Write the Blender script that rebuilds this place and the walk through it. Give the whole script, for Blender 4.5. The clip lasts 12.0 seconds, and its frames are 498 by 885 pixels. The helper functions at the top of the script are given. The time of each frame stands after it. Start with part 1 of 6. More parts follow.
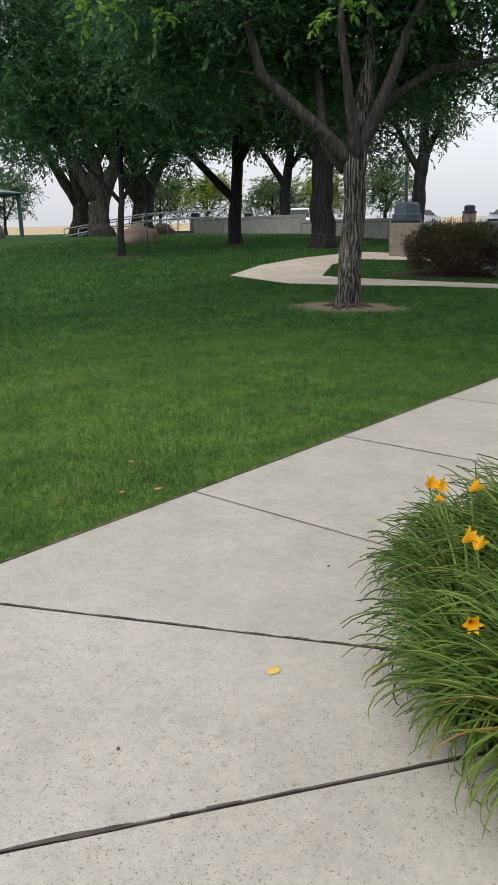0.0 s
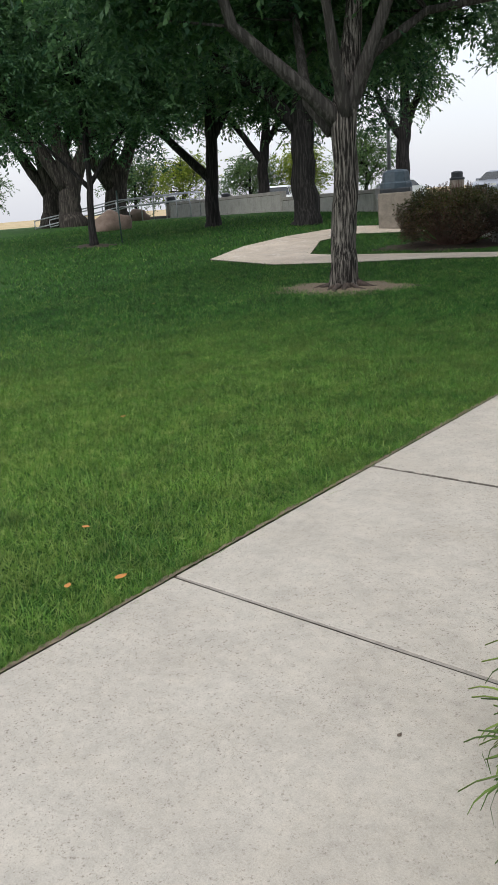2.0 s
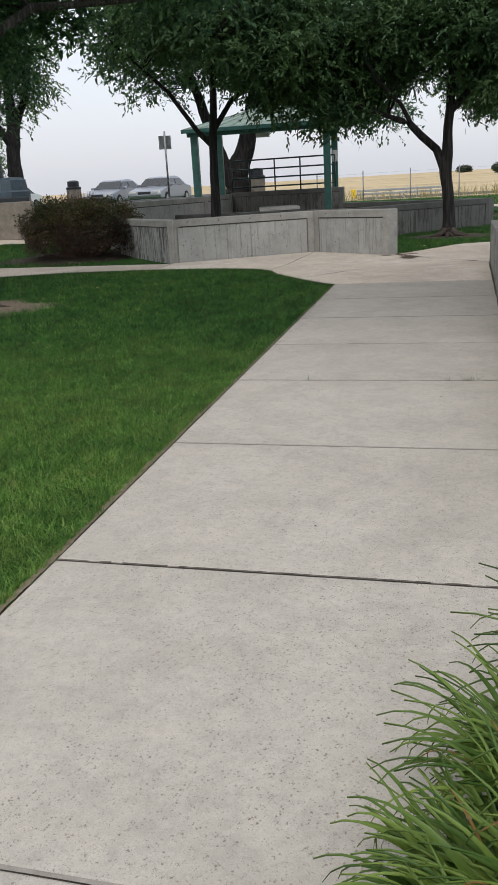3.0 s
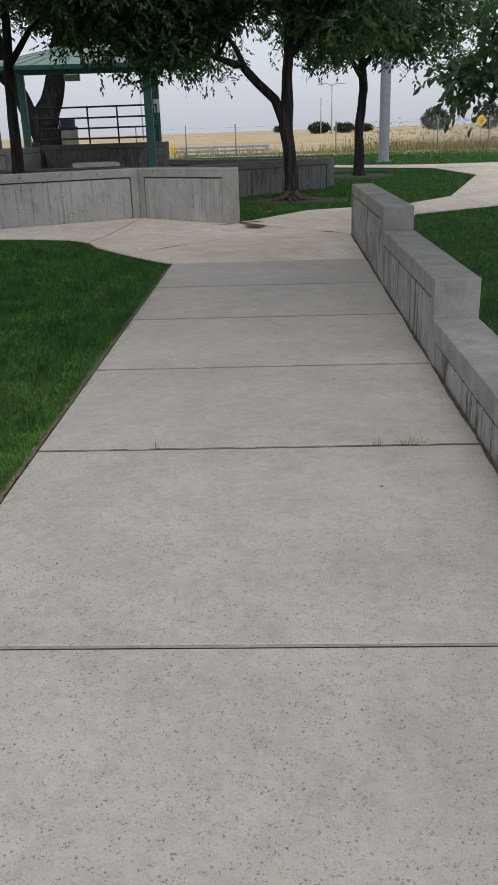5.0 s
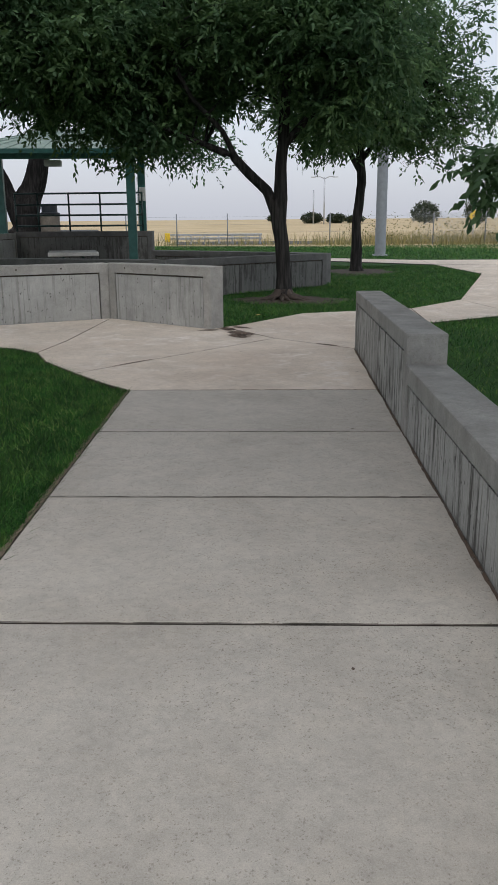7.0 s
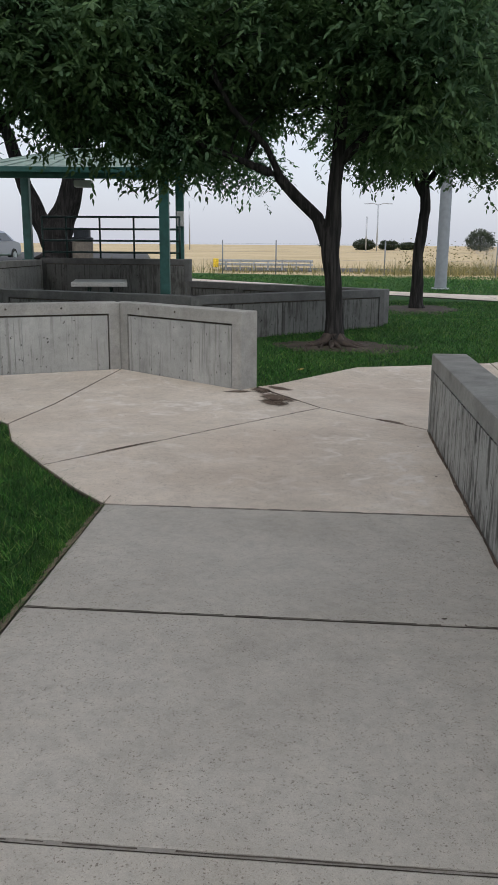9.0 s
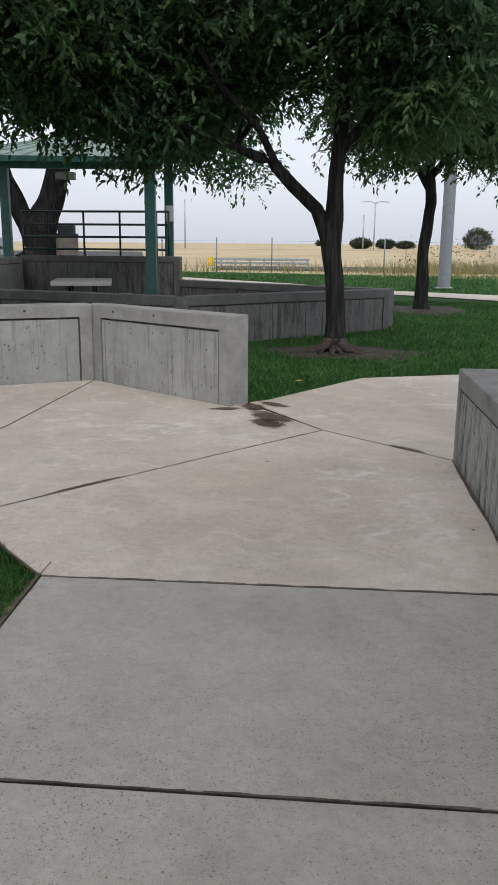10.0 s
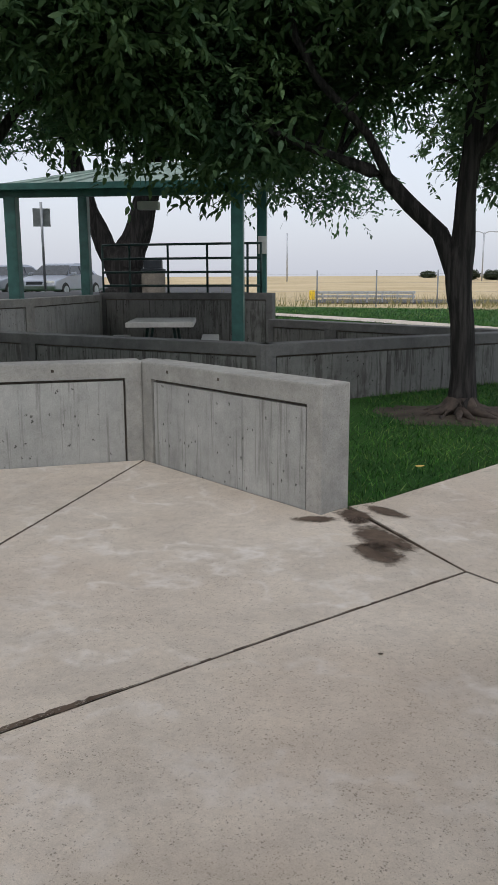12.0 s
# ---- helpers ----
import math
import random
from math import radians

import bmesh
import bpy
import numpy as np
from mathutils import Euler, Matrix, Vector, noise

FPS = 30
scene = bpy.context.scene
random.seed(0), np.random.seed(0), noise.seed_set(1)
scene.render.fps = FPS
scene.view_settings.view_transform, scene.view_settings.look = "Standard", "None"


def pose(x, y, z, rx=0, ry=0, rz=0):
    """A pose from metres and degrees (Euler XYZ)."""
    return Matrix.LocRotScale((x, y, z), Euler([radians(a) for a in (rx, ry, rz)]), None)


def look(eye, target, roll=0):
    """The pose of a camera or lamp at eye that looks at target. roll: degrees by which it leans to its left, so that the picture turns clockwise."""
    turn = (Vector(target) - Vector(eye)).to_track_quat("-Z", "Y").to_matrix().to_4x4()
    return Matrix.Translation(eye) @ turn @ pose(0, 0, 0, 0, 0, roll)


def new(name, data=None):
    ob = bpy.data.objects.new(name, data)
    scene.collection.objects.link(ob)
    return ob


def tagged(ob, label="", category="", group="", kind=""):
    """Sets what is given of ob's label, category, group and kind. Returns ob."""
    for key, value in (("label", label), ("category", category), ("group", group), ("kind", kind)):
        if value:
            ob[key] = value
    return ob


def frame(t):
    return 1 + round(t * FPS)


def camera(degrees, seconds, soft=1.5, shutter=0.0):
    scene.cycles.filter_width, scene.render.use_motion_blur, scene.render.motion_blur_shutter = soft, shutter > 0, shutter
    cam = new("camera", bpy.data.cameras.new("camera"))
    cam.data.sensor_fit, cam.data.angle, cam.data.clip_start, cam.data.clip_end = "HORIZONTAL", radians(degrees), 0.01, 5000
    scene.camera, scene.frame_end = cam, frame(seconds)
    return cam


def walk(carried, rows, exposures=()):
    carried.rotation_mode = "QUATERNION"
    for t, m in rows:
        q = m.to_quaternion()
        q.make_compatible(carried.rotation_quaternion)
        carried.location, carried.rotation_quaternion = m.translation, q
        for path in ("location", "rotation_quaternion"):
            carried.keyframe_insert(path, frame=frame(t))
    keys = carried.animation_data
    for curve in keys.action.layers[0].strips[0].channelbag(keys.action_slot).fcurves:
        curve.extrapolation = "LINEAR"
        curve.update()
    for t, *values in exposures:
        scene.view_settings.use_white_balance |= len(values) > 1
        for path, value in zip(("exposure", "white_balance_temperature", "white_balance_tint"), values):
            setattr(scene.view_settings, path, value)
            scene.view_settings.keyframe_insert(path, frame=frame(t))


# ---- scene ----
cam = camera(34.4, 12.0)
PATH = [
    (0, (-0.152, 0.133, 1.54), (-1.441, 1.571, 1.017), -1.2),
    (0.5, (-0.259, 0.267, 1.505), (-1.522, 1.716, 0.956), -1.0),
    (1, (-0.499, 0.601, 1.474), (-1.826, 1.993, 0.925), -2.8),
    (1.5, (-0.892, 0.92, 1.423), (-2.244, 2.286, 0.87), -2.6),
    (2, (-1.195, 1.276, 1.438), (-2.462, 2.717, 0.875), -4.5),
    (2.5, (-1.473, 1.659, 1.46), (-2.387, 3.337, 0.871), -3.2),
    (2.7, (-1.565, 1.751, 1.502), (-2.274, 3.524, 0.909), -2.9),
    (3, (-1.797, 2.009, 1.507), (-2.294, 3.849, 0.903), -3.4),
    (3.5, (-2.052, 2.532, 1.473), (-2.345, 4.413, 0.859), -3.0),
    (3.7, (-2.132, 2.737, 1.465), (-2.312, 4.63, 0.846), -1.8),
    (5.3, (-2.363, 4.724, 1.432), (-2.429, 6.589, 0.711), -1.9),
    (5.5, (-2.402, 4.857, 1.463), (-2.453, 6.725, 0.751), -1.8),
    (6, (-2.277, 5.391, 1.49), (-2.327, 7.293, 0.874), -1.4),
    (6.5, (-2.282, 6.048, 1.448), (-2.353, 7.974, 0.915), -0.3),
    (6.7, (-2.281, 6.27, 1.504), (-2.341, 8.197, 0.972), -0.3),
    (8.3, (-2.179, 8.133, 1.554), (-2.238, 10.077, 1.09), -1.0),
    (8.5, (-2.164, 8.381, 1.592), (-2.288, 10.323, 1.129), 0.1),
    (9, (-2.25, 8.95, 1.62), (-2.418, 10.886, 1.151), 0.45),
    (9.5, (-2.242, 9.558, 1.568), (-2.4, 11.496, 1.101), 0.4),
    (10, (-2.296, 10.141, 1.576), (-2.455, 12.078, 1.104), 0.5),
    (10.5, (-2.392, 10.773, 1.612), (-2.554, 12.709, 1.14), -0.2),
    (11, (-2.375, 11.331, 1.631), (-2.656, 13.252, 1.152), -0.5),
    (11.5, (-2.478, 11.871, 1.627), (-2.819, 13.793, 1.193), 0.0),
    (12, (-2.493, 12.421, 1.607), (-2.9, 14.339, 1.211), -0.2),
]
EXPOSURES = [(0.0, -0.10, 6400, 9), (2.5, 0.02, 6380, 9), (3.5, -0.35, 6350, 10), (5.5, -0.45, 6170, 10), (6.5, -0.41, 6200, 10), (8.5, -0.36, 6170, 10), (10.0, -0.17, 6150, 10), (11.0, -0.22, 6150, 10), (12.0, -0.29, 6170, 10)]
walk(cam, [(t, look(eye, target, roll)) for t, eye, target, roll in PATH], EXPOSURES)

# ---- light: overcast sky, weak wide sun ----
world = bpy.data.worlds.new("overcast_sky")
scene.world = world
world.use_nodes = True
wn, wl = world.node_tree.nodes, world.node_tree.links
wn.clear()
sky = wn.new("ShaderNodeTexSky")
sky.sky_type, sky.sun_disc = "NISHITA", False
sky.sun_elevation, sky.sun_rotation = radians(50), radians(200)
sky.air_density, sky.dust_density = 1.0, 4.0
skyb = wn.new("ShaderNodeBackground")
skyb.inputs["Strength"].default_value = 0.06
wl.new(sky.outputs[0], skyb.inputs["Color"])
tc = wn.new("ShaderNodeTexCoord")
sep = wn.new("ShaderNodeSeparateXYZ")
wl.new(tc.outputs["Generated"], sep.inputs[0])
ramp = wn.new("ShaderNodeValToRGB")
ramp.color_ramp.elements[0].position, ramp.color_ramp.elements[0].color = 0.0, (0.75, 0.755, 0.81, 1)
ramp.color_ramp.elements[1].position, ramp.color_ramp.elements[1].color = 0.75, (1.0, 1.0, 1.0, 1)
mid = ramp.color_ramp.elements.new(0.12)
mid.color = (0.86, 0.86, 0.895, 1)
wl.new(sep.outputs["Z"], ramp.inputs[0])
cloud = wn.new("ShaderNodeBackground")
cloud.inputs["Strength"].default_value = 0.95
wl.new(ramp.outputs[0], cloud.inputs["Color"])
both = wn.new("ShaderNodeAddShader")
wl.new(skyb.outputs[0], both.inputs[0])
wl.new(cloud.outputs[0], both.inputs[1])
wout = wn.new("ShaderNodeOutputWorld")
wl.new(both.outputs[0], wout.inputs["Surface"])
sun = new("sun", bpy.data.lights.new("sun", "SUN"))
sun.data.energy, sun.data.angle, sun.data.color = 0.9, radians(25), (1.0, 0.97, 0.92)
sun.matrix_world = look((10, -20, 30), (0, 0, 0))


# ---- materials ----
def noise_tex(nt, scale, detail=4.0, rough=0.55, vec=None, stretch=None):
    n = nt.nodes.new("ShaderNodeTexNoise")
    n.inputs["Scale"].default_value, n.inputs["Detail"].default_value, n.inputs["Roughness"].default_value = scale, detail, rough
    if vec is None:
        vec = nt.nodes.new("ShaderNodeTexCoord").outputs["Object"]
    if stretch:
        mp = nt.nodes.new("ShaderNodeMapping")
        mp.inputs["Scale"].default_value = stretch
        nt.links.new(vec, mp.inputs["Vector"])
        vec = mp.outputs["Vector"]
    nt.links.new(vec, n.inputs["Vector"])
    return n.outputs["Fac"]


def ramped(nt, fac, stops):
    r = nt.nodes.new("ShaderNodeValToRGB")
    while len(r.color_ramp.elements) < len(stops):
        r.color_ramp.elements.new(0.5)
    for e, (p, c) in zip(r.color_ramp.elements, stops):
        e.position, e.color = p, (*c, 1) if len(c) == 3 else c
    nt.links.new(fac, r.inputs[0])
    return r.outputs[0]


def mixed(nt, a, b, fac, mode="MIX"):
    m = nt.nodes.new("ShaderNodeMix")
    m.data_type, m.blend_type = "RGBA", mode
    for v, k in ((fac, 0), (a, 6), (b, 7)):
        if hasattr(v, "is_output"):
            nt.links.new(v, m.inputs[k])
        else:
            m.inputs[k].default_value = v if k == 0 else (*v, 1)
    return m.outputs[2]


def material(name, rough=0.8, metal=0.0, spec=0.5):
    m = bpy.data.materials.new(name)
    m.use_nodes = True
    b = m.node_tree.nodes["Principled BSDF"]
    b.inputs["Roughness"].default_value, b.inputs["Metallic"].default_value = rough, metal
    b.inputs["Specular IOR Level"].default_value = spec
    return m, m.node_tree, b


def bump(nt, b, fac, strength=0.3, dist=0.01):
    n = nt.nodes.new("ShaderNodeBump")
    n.inputs["Strength"].default_value, n.inputs["Distance"].default_value = strength, dist
    nt.links.new(fac, n.inputs["Height"])
    nt.links.new(n.outputs[0], b.inputs["Normal"])


def speckled(name, dark, light, fine=220.0, broad=1.6, rough=0.85, bumped=0.12, spots=0.0, world_space=True, veins=False):
    """Mineral surface: broad mottling, fine grain, dark pits of two sizes, faint pale scour marks."""
    m, nt, b = material(name, rough, spec=0.3)
    vec = nt.nodes.new("ShaderNodeNewGeometry").outputs["Position"] if world_space else None
    base = ramped(nt, noise_tex(nt, broad, 7, 0.65, vec), [(0.28, dark), (0.72, light)])
    stain = ramped(nt, noise_tex(nt, broad * 0.37, 6, 0.7, vec), [(0.34, (0.88, 0.87, 0.86)), (0.56, (1.0, 1.0, 1.0)), (0.75, (1.03, 1.03, 1.03))])
    base = mixed(nt, base, stain, 0.9, "MULTIPLY")
    cloudy = ramped(nt, noise_tex(nt, broad * 3.1, 5, 0.75, vec), [(0.30, (0.88, 0.885, 0.89)), (0.50, (1.0, 1.0, 1.0)), (0.70, (1.06, 1.05, 1.03))])
    base = mixed(nt, base, cloudy, 0.9, "MULTIPLY")
    scuff = ramped(nt, noise_tex(nt, 24.0, 6, 0.8, vec), [(0.36, (0.86, 0.86, 0.86)), (0.56, (1.0, 1.0, 1.0)), (0.74, (1.07, 1.07, 1.07))])
    base = mixed(nt, base, scuff, 0.8, "MULTIPLY")
    grain = ramped(nt, noise_tex(nt, fine, 5, 0.8, vec), [(0.30, (0.70, 0.70, 0.70)), (0.70, (1.18, 1.18, 1.18))])
    col = mixed(nt, base, grain, 0.7, "MULTIPLY")
    if spots:
        for scale, lo, hi, pl, ph in ((26.0, 0.05, 0.15, 0.57, 0.64), (70.0, 0.10, 0.32, 0.46, 0.57), (140.0, 0.12, 0.36, 0.45, 0.58)):
            v = nt.nodes.new("ShaderNodeTexVoronoi")
            v.inputs["Scale"].default_value = scale
            v.inputs["Randomness"].default_value = 1.0
            warp = nt.nodes.new("ShaderNodeVectorMath")
            warp.operation = "ADD"
            nz = nt.nodes.new("ShaderNodeTexNoise")
            nz.inputs["Scale"].default_value, nz.inputs["Detail"].default_value = 160, 2
            sc = nt.nodes.new("ShaderNodeVectorMath")
            sc.operation = "SCALE"
            sc.inputs["Scale"].default_value = 0.012
            if vec is not None:
                nt.links.new(vec, nz.inputs["Vector"])
                nt.links.new(vec, warp.inputs[0])
            nt.links.new(nz.outputs["Color"], sc.inputs[0])
            nt.links.new(sc.outputs[0], warp.inputs[1])
            nt.links.new(warp.outputs[0], v.inputs["Vector"])
            mask = ramped(nt, v.outputs["Distance"], [(lo, (1, 1, 1)), (hi, (0, 0, 0))])
            pick = ramped(nt, noise_tex(nt, scale * 0.42, 3, 0.6, vec), [(pl, (0, 0, 0)), (ph, (1, 1, 1))])
            worn = ramped(nt, noise_tex(nt, 0.55, 3, 0.6, vec), [(0.36, (0.45, 0.45, 0.45)), (0.54, (1, 1, 1))])
            pick = mixed(nt, pick, worn, 1.0, "MULTIPLY")
            f = nt.nodes.new("ShaderNodeMath")
            f.operation = "MULTIPLY"
            nt.links.new(mask, f.inputs[0])
            nt.links.new(pick, f.inputs[1])
            f2 = nt.nodes.new("ShaderNodeMath")
            f2.operation, f2.inputs[1].default_value = "MULTIPLY", spots
            nt.links.new(f.outputs[0], f2.inputs[0])
            col = mixed(nt, col, (0.18, 0.155, 0.13), f2.outputs[0])
    each = nt.nodes.new("ShaderNodeObjectInfo")
    col = mixed(nt, col, ramped(nt, each.outputs["Random"], [(0.0, (0.96, 0.96, 0.96)), (1.0, (1.04, 1.035, 1.03))]), 1.0, "MULTIPLY")
    if veins:
        vein = ramped(nt, noise_tex(nt, 1.5, 4, 0.55, vec), [(0.462, (0, 0, 0)), (0.5, (0.85, 0.85, 0.85)), (0.530, (0, 0, 0))])
        part_of = ramped(nt, noise_tex(nt, 5.0, 4, 0.7, vec), [(0.40, (0, 0, 0)), (0.62, (1, 1, 1))])
        where = ramped(nt, noise_tex(nt, 0.35, 2, 0.5, vec), [(0.40, (0.05, 0.05, 0.05)), (0.53, (1.0, 1.0, 1.0))])
        vein = mixed(nt, vein, where, 1.0, "MULTIPLY")
        vein = mixed(nt, vein, part_of, 1.0, "MULTIPLY")
        col = mixed(nt, col, (0.73, 0.68, 0.63), vein)
        rust = ramped(nt, noise_tex(nt, 0.55, 5, 0.6, vec), [(0.48, (0, 0, 0)), (0.7, (0.35, 0.35, 0.35))])
        col = mixed(nt, col, (0.40, 0.30, 0.22), rust)
    nt.links.new(col, b.inputs["Base Color"])
    bump(nt, b, noise_tex(nt, fine * 0.9, 4, 0.8, vec), bumped, 0.003)
    return m


WALK = speckled("walk_concrete", (0.465, 0.435, 0.385), (0.55, 0.515, 0.458), broad=2.4, spots=1.0)
WALK_TAN = speckled("walk_concrete_tan", (0.555, 0.485, 0.405), (0.74, 0.655, 0.56), broad=1.3, spots=0.95, veins=True)
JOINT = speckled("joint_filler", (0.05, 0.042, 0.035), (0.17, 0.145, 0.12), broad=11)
JOINT_EDGE = speckled("dirty_slab_edge", (0.25, 0.23, 0.205), (0.42, 0.39, 0.35), broad=14)
JOINT_RUST = speckled("rusty_joint_filler", (0.06, 0.045, 0.034), (0.20, 0.145, 0.105), broad=11)
SOIL_PALE = speckled("dry_soil", (0.075, 0.06, 0.045), (0.33, 0.265, 0.19), fine=70, broad=26, bumped=0.6)
SOIL = speckled("soil", (0.032, 0.025, 0.019), (0.10, 0.078, 0.06), fine=90, broad=5)
def film_material():
    m, nt, b = material("soil_film", 0.9, spec=0.2)
    p = nt.nodes.new("ShaderNodeNewGeometry").outputs["Position"]
    nt.links.new(ramped(nt, noise_tex(nt, 12, 5, 0.7, p), [(0.3, (0.075, 0.052, 0.04)), (0.7, (0.15, 0.11, 0.08))]), b.inputs["Base Color"])
    t = nt.nodes.new("ShaderNodeBsdfTransparent")
    mx = nt.nodes.new("ShaderNodeMixShader")
    nt.links.new(ramped(nt, noise_tex(nt, 16, 8, 0.75, p), [(0.34, (0.05, 0.05, 0.05)), (0.50, (0.92, 0.92, 0.92))]), mx.inputs[0])
    nt.links.new(t.outputs[0], mx.inputs[1])
    nt.links.new(b.outputs[0], mx.inputs[2])
    nt.links.new(mx.outputs[0], nt.nodes["Material Output"].inputs["Surface"])
    return m


SOIL_FILM = film_material()
ASPHALT = speckled("asphalt", (0.045, 0.045, 0.047), (0.075, 0.075, 0.078))
ROCK = speckled("rock", (0.15, 0.105, 0.085), (0.30, 0.235, 0.195), fine=40, broad=2.5, bumped=0.6)
MORTAR = speckled("bin_concrete", (0.20, 0.18, 0.15), (0.34, 0.30, 0.26), fine=70, broad=4, bumped=0.6)
TABLE = speckled("table_concrete", (0.50, 0.50, 0.49), (0.62, 0.62, 0.60), broad=4)


def wall_material(name, stain, tint=1.0, lines=0.6):
    """Board-formed concrete: cloudy grey, hair-thin vertical form lines, pits, and dark drips that hang in patches."""
    m, nt, b = material(name, 0.85, spec=0.3)
    vec = nt.nodes.new("ShaderNodeNewGeometry").outputs["Position"]
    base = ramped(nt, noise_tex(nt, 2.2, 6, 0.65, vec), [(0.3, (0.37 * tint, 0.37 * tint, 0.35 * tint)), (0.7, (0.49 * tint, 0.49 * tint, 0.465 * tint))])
    base = mixed(nt, base, ramped(nt, noise_tex(nt, 9.0, 6, 0.75, vec), [(0.3, (0.86, 0.86, 0.86)), (0.7, (1.08, 1.08, 1.08))]), 0.9, "MULTIPLY")
    line = ramped(nt, noise_tex(nt, 26.0, 4, 0.7, vec, (1.0, 1.0, 0.035)), [(0.555, (1, 1, 1)), (0.66, (0.30, 0.29, 0.27))])
    col = mixed(nt, base, line, lines, "MULTIPLY")
    drip = ramped(nt, noise_tex(nt, 15.0, 5, 0.7, vec, (1.0, 1.0, 0.09)), [(0.47, (0, 0, 0)), (0.57, (1, 1, 1))])
    where = ramped(nt, noise_tex(nt, 3.4, 5, 0.7, vec, (1.0, 1.0, 0.55)), [(0.53 - 0.13 * stain, (0, 0, 0)), (0.65 - 0.13 * stain, (1, 1, 1))])
    patch = mixed(nt, mixed(nt, drip, where, 1.0, "MULTIPLY"), (stain, stain, stain), 1.0, "MULTIPLY")
    col = mixed(nt, col, (0.075, 0.072, 0.066), patch)
    each = nt.nodes.new("ShaderNodeObjectInfo")
    tone = ramped(nt, each.outputs["Random"], [(0.0, (0.95, 0.95, 0.95)), (1.0, (1.04, 1.04, 1.035))])
    col = mixed(nt, col, tone, 1.0, "MULTIPLY")
    fine = ramped(nt, noise_tex(nt, 120, 3, 0.7, vec), [(0.35, (0.80, 0.80, 0.80)), (0.65, (1.08, 1.08, 1.08))])
    col = mixed(nt, col, fine, 0.8, "MULTIPLY")
    v = nt.nodes.new("ShaderNodeTexVoronoi")
    v.inputs["Scale"].default_value = 16
    mp = nt.nodes.new("ShaderNodeMapping")
    mp.inputs["Scale"].default_value = (1.0, 1.0, 0.62)
    nt.links.new(mixed(nt, vec, noise_tex(nt, 40, 3, 0.6, vec), 0.05, "ADD"), mp.inputs["Vector"])
    nt.links.new(mp.outputs["Vector"], v.inputs["Vector"])
    hole = ramped(nt, v.outputs["Distance"], [(0.09, (0.14, 0.13, 0.12)), (0.15, (1, 1, 1))])
    col = mixed(nt, col, hole, 0.85, "MULTIPLY")
    nt.links.new(col, b.inputs["Base Color"])
    bump(nt, b, noise_tex(nt, 30, 5, 0.7, vec), 0.35, 0.006)
    return m


WALLC = wall_material("board_formed_concrete", 0.16, 0.96, 0.5)
# court walls and caps: stains plus pavilion and tree shade put into the colour
WALL_SHADED = wall_material("shaded_stained_concrete", 0.8, 0.44, 0.9)
CAP_SHADED = speckled("shaded_cap_concrete", (0.115, 0.115, 0.115), (0.20, 0.20, 0.195), fine=110, broad=3.2, spots=0.6)
WALL_STAINED = wall_material("stained_board_formed_concrete", 0.95, 0.86, 0.85)
CAP_MID = speckled("weathered_cap_concrete", (0.21, 0.21, 0.20), (0.38, 0.375, 0.355), fine=110, broad=3.6, spots=0.8)
CAPC = speckled("cap_concrete", (0.30, 0.295, 0.275), (0.47, 0.46, 0.43), fine=110, broad=3.2, spots=0.6)


def plain(name, c, rough=0.5, metal=0.0, spread=0.25, scale=6.0):
    m, nt, b = material(name, rough, metal)
    lo, hi = [v * (1 - spread) for v in c], [min(1, v * (1 + spread)) for v in c]
    nt.links.new(ramped(nt, noise_tex(nt, scale, 5), [(0.3, lo), (0.7, hi)]), b.inputs["Base Color"])
    bump(nt, b, noise_tex(nt, scale * 18, 2), 0.08, 0.003)
    return m


GREEN = plain("green_paint", (0.04, 0.135, 0.12), 0.45)
ROOFG = plain("green_roof", (0.28, 0.36, 0.32), 0.5)
DARKRAIL = plain("rail_paint", (0.02, 0.05, 0.045), 0.4)
GALV = plain("galvanised_steel", (0.42, 0.44, 0.46), 0.45, 0.7)
MASTG = plain("weathered_steel", (0.21, 0.23, 0.25), 0.6, 0.0, 0.12)
DARKPL = plain("dark_plastic", (0.022, 0.027, 0.035), 0.5)
WHITEP = plain("white_paint", (0.72, 0.72, 0.70), 0.5, 0, 0.06)
YELLOW = plain("yellow_paint", (0.75, 0.52, 0.03), 0.5)
TYRE = plain("tyre_rubber", (0.02, 0.02, 0.02), 0.8)
GLASS_DARK = plain("car_glass", (0.03, 0.035, 0.04), 0.08)
CARSILVER = plain("silver_car_paint", (0.34, 0.365, 0.42), 0.3, 0.6, 0.03)
CARGREY = plain("grey_car_paint", (0.20, 0.21, 0.24), 0.3, 0.5, 0.03)
CARWHITE = plain("white_car_paint", (0.75, 0.76, 0.77), 0.3, 0.0, 0.03)


def leafy(name, dark, light, rough=0.5, trans=0.35):
    m, nt, b = material(name, rough, spec=0.30)
    g = nt.nodes.new("ShaderNodeNewGeometry")
    col = ramped(nt, g.outputs["Random Per Island"], [(0.0, dark), (1.0, light)])
    tone = ramped(nt, noise_tex(nt, 1.3, 3, 0.6, g.outputs["Position"]), [(0.35, (0.75, 0.82, 0.9)), (0.65, (1.25, 1.18, 0.95))])
    col = mixed(nt, col, tone, 0.9, "MULTIPLY")
    nt.links.new(col, b.inputs["Base Color"])
    t = nt.nodes.new("ShaderNodeBsdfTranslucent")
    nt.links.new(col, t.inputs["Color"])
    mx = nt.nodes.new("ShaderNodeMixShader")
    mx.inputs[0].default_value = trans
    nt.links.new(b.outputs[0], mx.inputs[1])
    nt.links.new(t.outputs[0], mx.inputs[2])
    nt.links.new(mx.outputs[0], nt.nodes["Material Output"].inputs["Surface"])
    return m


